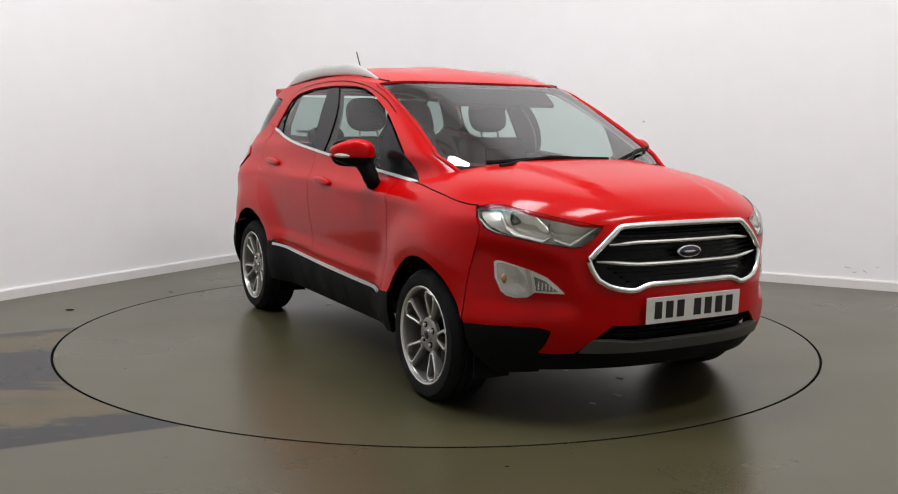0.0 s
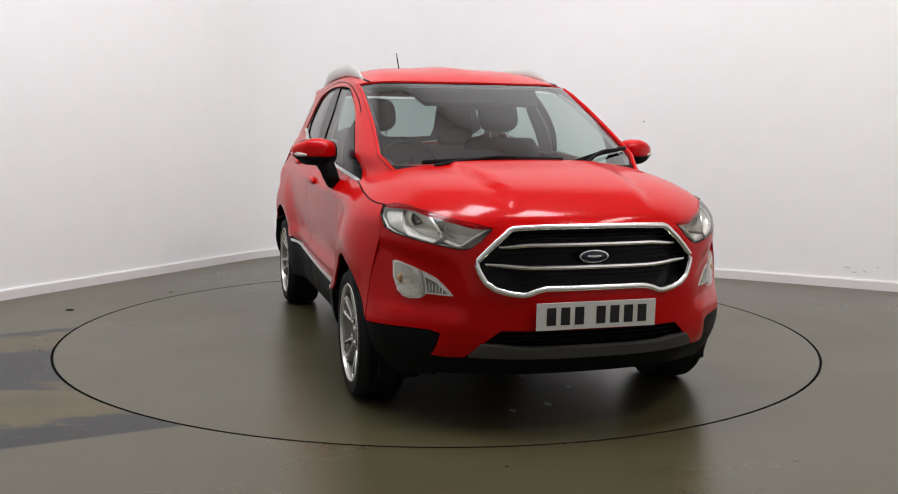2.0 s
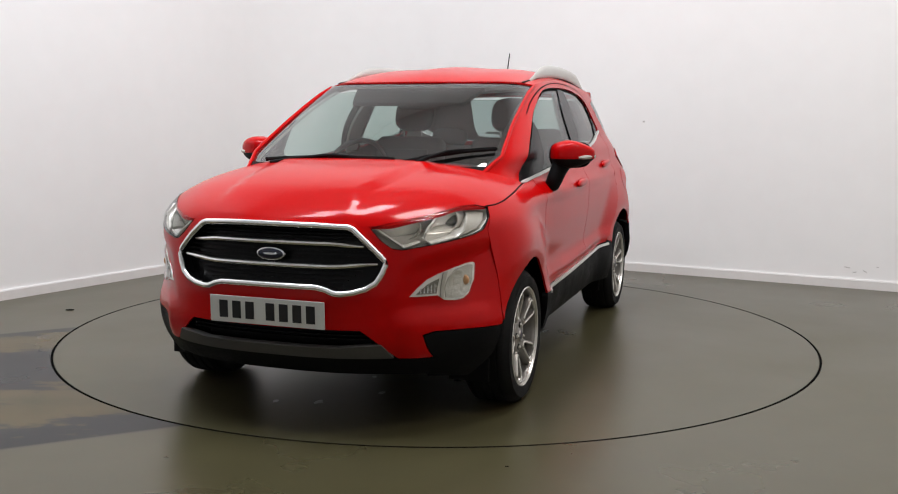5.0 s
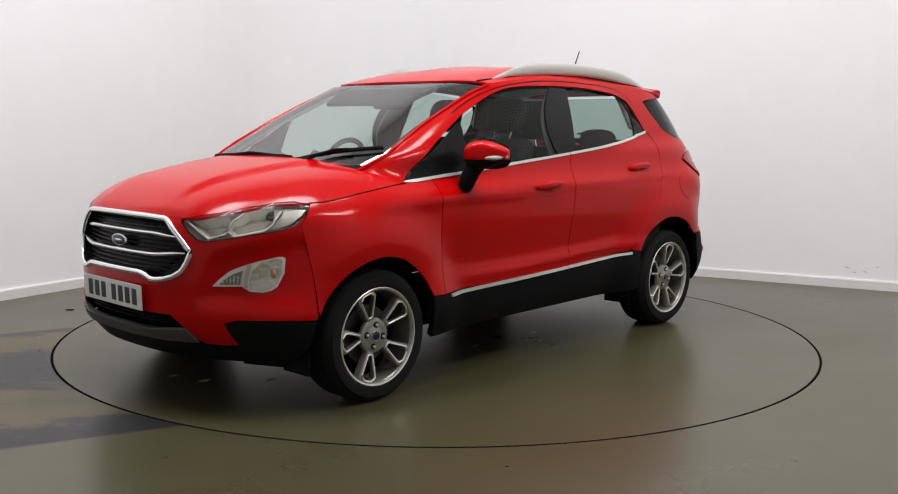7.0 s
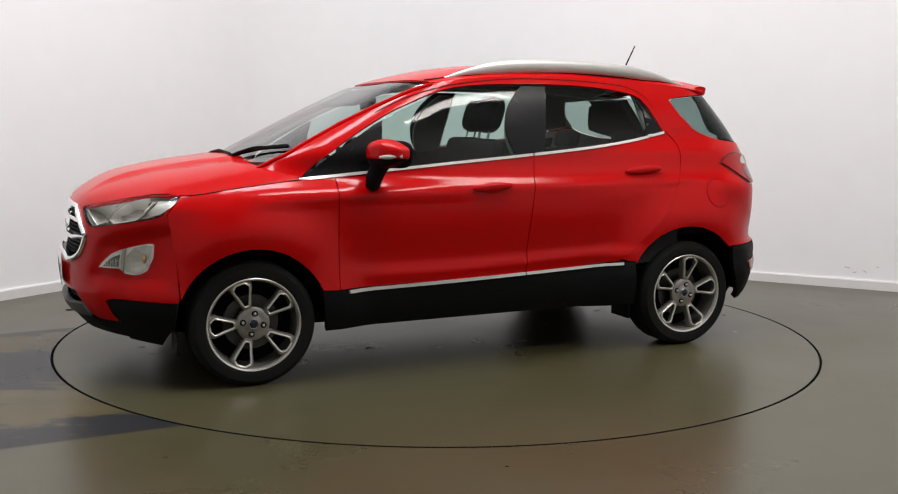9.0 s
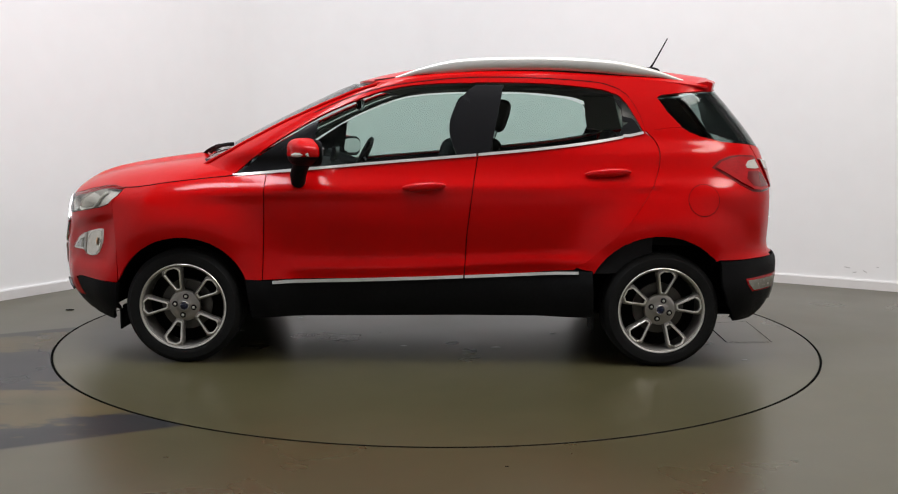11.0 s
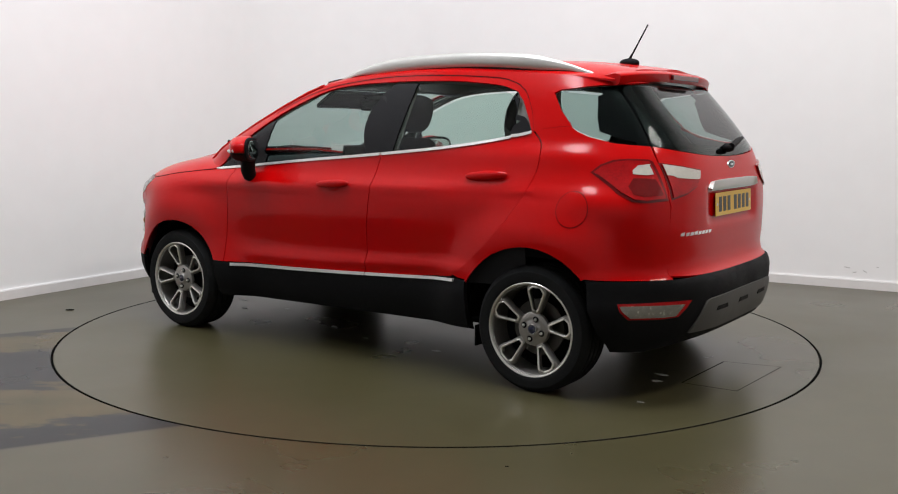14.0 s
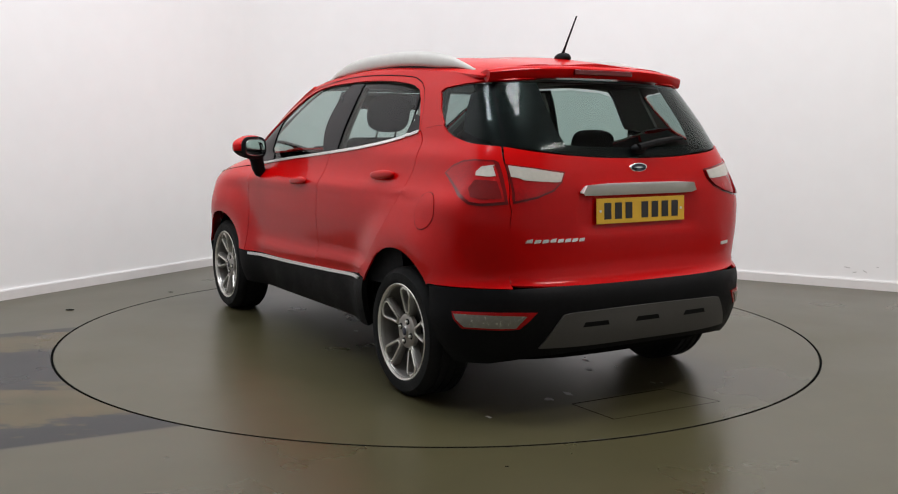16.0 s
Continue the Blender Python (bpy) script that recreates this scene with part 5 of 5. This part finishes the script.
for sg in (1, -1):
    for hx, hz, w in ((-0.007, 0.937, 0.113), (-0.963, 1.014, 0.120)):
        p = low(s_of_x(hx, hz, low), hz)
        tilt = Matrix.Rotation(radians(4 * 1), 4, "Y")
        h = part("door_handle", blob((w, 0.016, 0.021), Matrix.Translation((hx, (p.y + 0.012) * sg, hz)) @ tilt, 2.4), RED, car, "red pull handle")
        part("handle_recess", blob((w * 0.62, 0.004, 0.032), Matrix.Translation((hx + 0.005, (p.y + 0.0005) * sg, hz - 0.008)) @ tilt, 2.2), RED, h)

    mir = new("door_mirror")
    mir.parent = car
    tagged(mir, "red-capped door mirror on a black foot")
    turn = Matrix.Rotation(radians(30 * sg), 4, "Z")
    c = Vector((0.590, 0.912 * sg, 1.113))
    m = Matrix.Translation(c) @ turn

    def housing(z0, z1, grow, mat, name, label):
        b = bmesh.new()
        bmesh.ops.create_uvsphere(b, u_segments=44, v_segments=26, radius=1)
        for v in b.verts:
            q = v.co.copy()
            k = sum(abs(t) ** 3.4 for t in q) ** (-1 / 3.4)
            q = q * k
            out = q.y * sg
            hgt = 0.072 - 0.030 * step(-0.3, 1.0, out) - 0.008 * step(0, -1, out)
            x = q.x * (0.082 - 0.022 * step(0, 1, out))
            if q.x < 0:
                x *= 0.75
            z = q.z * hgt * (1 if q.z > 0 else 1.0)
            z = min(z1, max(z0, z))
            v.co = Vector((max(x, -0.040) * grow, q.y * 0.112 * grow, z))
        bmesh.ops.transform(b, matrix=m, verts=b.verts[:])
        return part(name, b, mat, mir, label)

    housing(-0.022, 0.2, 1.0, RED, "mirror_cap", "red painted cap")
    housing(-0.2, -0.0225, 0.985, PLASTIC, "mirror_base", "black lower housing")
    part("mirror_rim", blob((0.014, 0.112, 0.068), m @ Matrix.Translation((-0.040, 0, -0.004)), 3.2), PLASTIC, mir, "black rim round the mirror glass")
    part("mirror_glass", blob((0.003, 0.094, 0.050), m @ Matrix.Translation((-0.0535, 0, -0.002)), 3.2), MIRROR, mir, "mirror glass")
    pts = [m @ Vector((0.080 - 0.050 * step(0.2, 1, i / 8), sg * (0.005 + 0.103 * i / 8), -0.016 + 0.006 * i / 8)) for i in range(9)]
    part("indicator_strip", tube(pts, [0.006, 0.008, 0.010, 0.011, 0.012, 0.012, 0.012, 0.011, 0.009], 8, flat=1.0), LAMP_CLEAR, mir, "clear indicator strip")
    foot = [Vector((0.615, 0.865 * sg, 1.07)), Vector((0.63, 0.848 * sg, 1.03)), Vector((0.645, 0.835 * sg, 0.99)), Vector((0.645, 0.82 * sg, 0.955)), Vector((0.64, 0.80 * sg, 0.935))]
    part("mirror_foot", tube(foot, [0.048, 0.042, 0.042, 0.038, 0.024], 12), PLASTIC, mir, "black mirror foot")

    rail = new("roof_rail")
    rail.parent = car
    tagged(rail, "silver roof rail with a dark underside")
    xs = [0.155 - 1.545 * i / 30 for i in range(31)]
    lift = curve([(0.155, 0.006), (0.05, 0.038), (-0.10, 0.062), (-0.4, 0.082), (-0.7, 0.086), (-1.0, 0.076), (-1.25, 0.050), (-1.39, 0.008)][::-1])

    def rail_y(x):
        return (half(roof_edge(x)) - 0.045) * (1 - 0.05 * step(-0.9, -1.4, x)) - 0.012 * step(0, 0.2, x)

    pts = [Vector((x, rail_y(x) * sg, roof_edge(x) + 0.008 + 0.55 * lift(x))) for x in xs]
    part("rail_bar", tube(pts, [0.006 + 0.014 * step(0, 7, min(i, 30 - i)) for i in range(31)], 12, flat=1.9), RAIL, rail, "satin silver rail")
    b = bmesh.new()
    rows = [[b.verts.new((x, (rail_y(x) + d) * sg, z)) for d, z in ((0.010, roof_edge(x) + 0.000), (0.006, roof_edge(x) + 0.004 + 0.5 * lift(x)), (-0.012, roof_edge(x) + 0.004 + 0.5 * lift(x)), (-0.016, roof_edge(x) + 0.004))] for x in xs]
    for p, q in zip(rows, rows[1:]):
        for j in range(3):
            b.faces.new((p[j], q[j], q[j + 1], p[j + 1]))
    part("rail_foot", b, PLASTIC, rail, "dark underside of the rail")
    part("roof_channel", tube([Vector((x, (min(roof_half(x), half(roof_edge(x))) - 0.05) * sg, roof_edge(x) + 0.016)) for x in (0.27, 0.22, 0.16)], 0.007, 6), PLASTIC, car, "black roof channel")

aer = new("roof_aerial")
aer.parent = car
tagged(aer, "short black whip aerial")
part("aerial_base", blob((0.055, 0.026, 0.026), Matrix.Translation((-1.325, 0, roof_mid(-1.325) + 0.008)), 2.2), PLASTIC, aer)
part("aerial_mast", tube([(-1.320, 0, roof_mid(-1.32) + 0.02), (-1.345, 0, 1.635), (-1.42, -0.005, 1.775)], [0.009, 0.005, 0.0035], 8), PLASTIC, aer)

# wipers and cowl
def on_screen(y, z, off=0.012):
    p = up(s_of_y(abs(y), z, up), z)
    return Vector((p.x + off * 0.5, math.copysign(p.y, y) if abs(y) > 1e-4 else 0.0, z + off))


for y0, z0, y1, z1 in ((-0.50, 1.070, 0.20, 1.082), (0.24, 1.068, 0.635, 1.135)):
    wip = new("wiper")
    wip.parent = car
    tagged(wip, "black windscreen wiper")
    n = 12
    pts = [on_screen(y0 + (y1 - y0) * i / n, z0 + (z1 - z0) * i / n + 0.010 * math.sin(math.pi * i / n), 0.010) for i in range(n + 1)]
    part("wiper_blade", tube(pts, 0.008, 6, flat=1.4), PLASTIC, wip)
    a0 = on_screen(y0 + 0.05, 1.052, 0.012)
    arm = [a0, (a0 + pts[6]) / 2 + Vector((0.006, 0, 0.010)), pts[6] + Vector((0.003, 0, 0.010)), pts[8] + Vector((0.002, 0, 0.007))]
    part("wiper_arm", tube(arm, [0.012, 0.009, 0.007, 0.006], 8), PLASTIC, wip)
single("cowl_panel", up, [(-0.86, 1.035), (-0.5, 1.02), (0, 1.02), (0.5, 1.02), (0.86, 1.035), (0.82, 1.075), (0.5, 1.066), (0, 1.062), (-0.5, 1.066), (-0.82, 1.075)], PLASTIC, "black cowl at the foot of the windscreen", lift=-0.002, thick=0.01)
rw = new("rear_wiper")
rw.parent = car
tagged(rw, "black rear window wiper")
part("wiper_pivot", blob((0.03, 0.035, 0.022), Matrix.Translation((-1.862, -0.02, 1.155)), 2.2), PLASTIC, rw)
part("wiper_blade", tube([(-1.885, 0.0, 1.163), (-1.872, -0.12, 1.185), (-1.852, -0.24, 1.200), (-1.838, -0.31, 1.202)], [0.016, 0.015, 0.011, 0.007], 8), PLASTIC, rw)

# ---- cabin ----
def build_seat(name, label):
    s = new(name)
    tagged(s, label)
    part("cushion", box_bm((-0.24, -0.24, 0.46), (0.26, 0.24, 0.60), 0.05, 4), CLOTH, s)
    lean = Matrix.Translation((-0.22, 0, 0.56)) @ Matrix.Rotation(radians(-16), 4, "Y")
    part("backrest", box_bm((-0.055, -0.235, 0.0), (0.065, 0.235, 0.60), 0.055, 4, m=lean), CLOTH, s)
    part("headrest", blob((0.052, 0.128, 0.105), lean @ Matrix.Translation((0.0, 0, 0.745)), 3.0), CLOTH, s)
    for y in (-0.06, 0.06):
        part("headrest_post", tube([lean @ Vector((0, y, 0.58)), lean @ Vector((0, y, 0.68))], 0.007, 8), CHROME, s)
    return s


seat = build_seat("front_seat", "charcoal cloth front seat with a headrest")
seat.parent = car
seat.matrix_local = pose(0.22, 0.365, 0.04)
c = copy_thing(seat, pose(-0.03, -0.365, 0.04))
c.parent = car
bench = new("rear_seat")
bench.parent = car
tagged(bench, "charcoal cloth rear bench with headrests")
part("cushion", box_bm((-0.95, -0.60, 0.50), (-0.45, 0.60, 0.66), 0.05, 4), CLOTH, bench)
lean = Matrix.Translation((-0.95, 0, 0.60)) @ Matrix.Rotation(radians(-18), 4, "Y")
part("backrest", box_bm((-0.06, -0.60, 0), (0.06, 0.60, 0.54), 0.05, 4, m=lean), CLOTH, bench)
for y in (-0.36, 0.36):
    part("headrest", blob((0.045, 0.13, 0.065), lean @ Matrix.Translation((0, y, 0.60)), 3.0), CLOTH, bench)
part("dashboard", blob((0.30, 0.66, 0.155), Matrix.Translation((0.80, 0, 0.905)), 4.0), CLOTH, car, "dark dashboard")
part("display_screen", box_bm((-0.012, -0.11, -0.07), (0.012, 0.11, 0.07), 0.008, 3, m=Matrix.Translation((0.56, 0, 1.055)) @ Matrix.Rotation(radians(-12), 4, "Y")), GLOSSBLACK, car, "black dashboard screen", False)
sw = new("steering_wheel")
sw.parent = car
tagged(sw, "black steering wheel on the car's right side")
m = Matrix.Translation((0.44, -0.365, 1.0)) @ Matrix.Rotation(radians(-25), 4, "Y")
part("wheel_rim", tube([m @ Vector((0, 0.18 * math.cos(a), 0.18 * math.sin(a))) for a in (2 * math.pi * i / 36 for i in range(36))], 0.016, 10, True), GLOSSBLACK, sw)
part("wheel_hub", blob((0.035, 0.07, 0.06), m, 2.6), GLOSSBLACK, sw)
for a in (0, 180, 270):
    part("wheel_spoke", tube([m @ Vector((0, 0.05 * math.cos(radians(a)), 0.05 * math.sin(radians(a)))), m @ Vector((0, 0.172 * math.cos(radians(a)), 0.172 * math.sin(radians(a))))], 0.013, 8), GLOSSBLACK, sw)
part("steering_column", tube([m @ Vector((0, 0, 0)), m @ Vector((0.22, 0, -0.02))], 0.035, 10), CLOTH, sw)


def lining_point(u, k):
    p = roof_point(0.03 + 0.93 * u, k * 0.97)
    return Vector((p.x, p.y, p.z - 0.035))


grid(lining_point, 24, 16, 0.015, HEADLINER, "headlining", "pale headlining")
mr = part("rear_view_mirror", box_bm((-0.014, -0.12, -0.035), (0.014, 0.12, 0.035), 0.013, 3, m=Matrix.Translation((0.40, 0, 1.375))), GLOSSBLACK, car, "dark rear-view mirror")
part("mirror_stalk", tube([(0.41, 0, 1.39), (0.47, 0, 1.43)], 0.010, 8), GLOSSBLACK, mr)
for sg in (1, -1):
    lining = [(0.80, belt(0.80) - 0.02), (0.80, 0.45), (-1.20, 0.50), (-1.20, belt(-1.15) - 0.03)] + belt_run(-1.1, 0.75, -0.02)
    lamp_piece("door_lining", low, side(lining), CLOTH, car, sg, "dark door lining", lift=-0.055, thick=0.0, cells=(0.06, 0.06))
    pil = [(-0.185, 1.085), (-0.345, 1.10), (-0.40, 1.47), (-0.295, 1.47)]
    lamp_piece("pillar_lining", up, side(pil, up), TRIM, car, sg, "grey pillar lining", lift=-0.04, thick=0.015)
    pil = [(s - 0.004, z) for s, z in side(EDGE_SCREEN, up)] + side([(x - 0.045, z) for x, z in EDGE_SCREEN[::-1]], up)
    lamp_piece("screen_pillar_lining", up, pil, HEADLINER, car, sg, "pale pillar lining", lift=-0.035, thick=0.01)
    pil = side([(-1.10, 1.25), (-1.16, 1.24), (-1.30, 1.26), (-1.25, 1.40), (-1.24, 1.47), (-1.0, 1.47), (-1.02, 1.42)], up)
    lamp_piece("rear_pillar_lining", up, pil, TRIM, car, sg, "grey rear pillar lining", lift=-0.03, thick=0.015)
pair("frame_lining", up, surround_poly, TRIM, "grey lining of the window surround", lift=-0.014, thick=0.0)
pair("quarter_lining", low, side([(-1.14, 1.22), (-1.14, 0.80), (-1.70, 0.80)]) + back([(0.66, 0.80), (0.64, 1.16)]) + side([(-1.46, 1.20), (-1.36, 1.245)]), TRIM, "grey lining of the rear quarter", lift=-0.022, thick=0.0)
pair("sill_lining", low, side(belt_run(0.80, -1.12, -0.008) + belt_run(-1.12, 0.80, -0.06)), CLOTH, "dark upper door lining", lift=-0.022, thick=0.0)


# ---- what turns ----
TURNS = [(0.0, -61.43), (0.5, -62.2), (1.0, -64.6), (1.5, -68.44), (2.0, -74.24), (2.5, -80.06), (3.0, -86.27), (3.5, -92.05), (4.0, -98.27), (4.5, -104.06), (5.0, -110.03), (5.5, -116.01), (6.0, -121.99), (6.5, -127.97), (7.0, -133.95), (7.5, -139.57), (8.0, -145.6), (8.5, -151.34), (9.0, -157.43), (9.5, -163.18), (10.0, -169.05), (10.5, -174.91), (11.0, -180.77), (11.5, -186.63), (12.0, -192.49), (12.5, -197.96), (13.0, -203.77), (13.5, -209.53), (14.0, -215.63), (14.5, -221.29), (15.0, -227.41), (15.5, -233.03), (16.0, -239.19)]
AXIS_TO_CAR = (0.0732, 0.0522, 0.0)


def motions():
    turn = [(t, pose(0, 0, 0, 0, 0, a)) for t, a in TURNS]
    walk(turntable, turn)
    walk(car, [(t, m @ Matrix.Translation(AXIS_TO_CAR)) for t, m in turn])


motions()
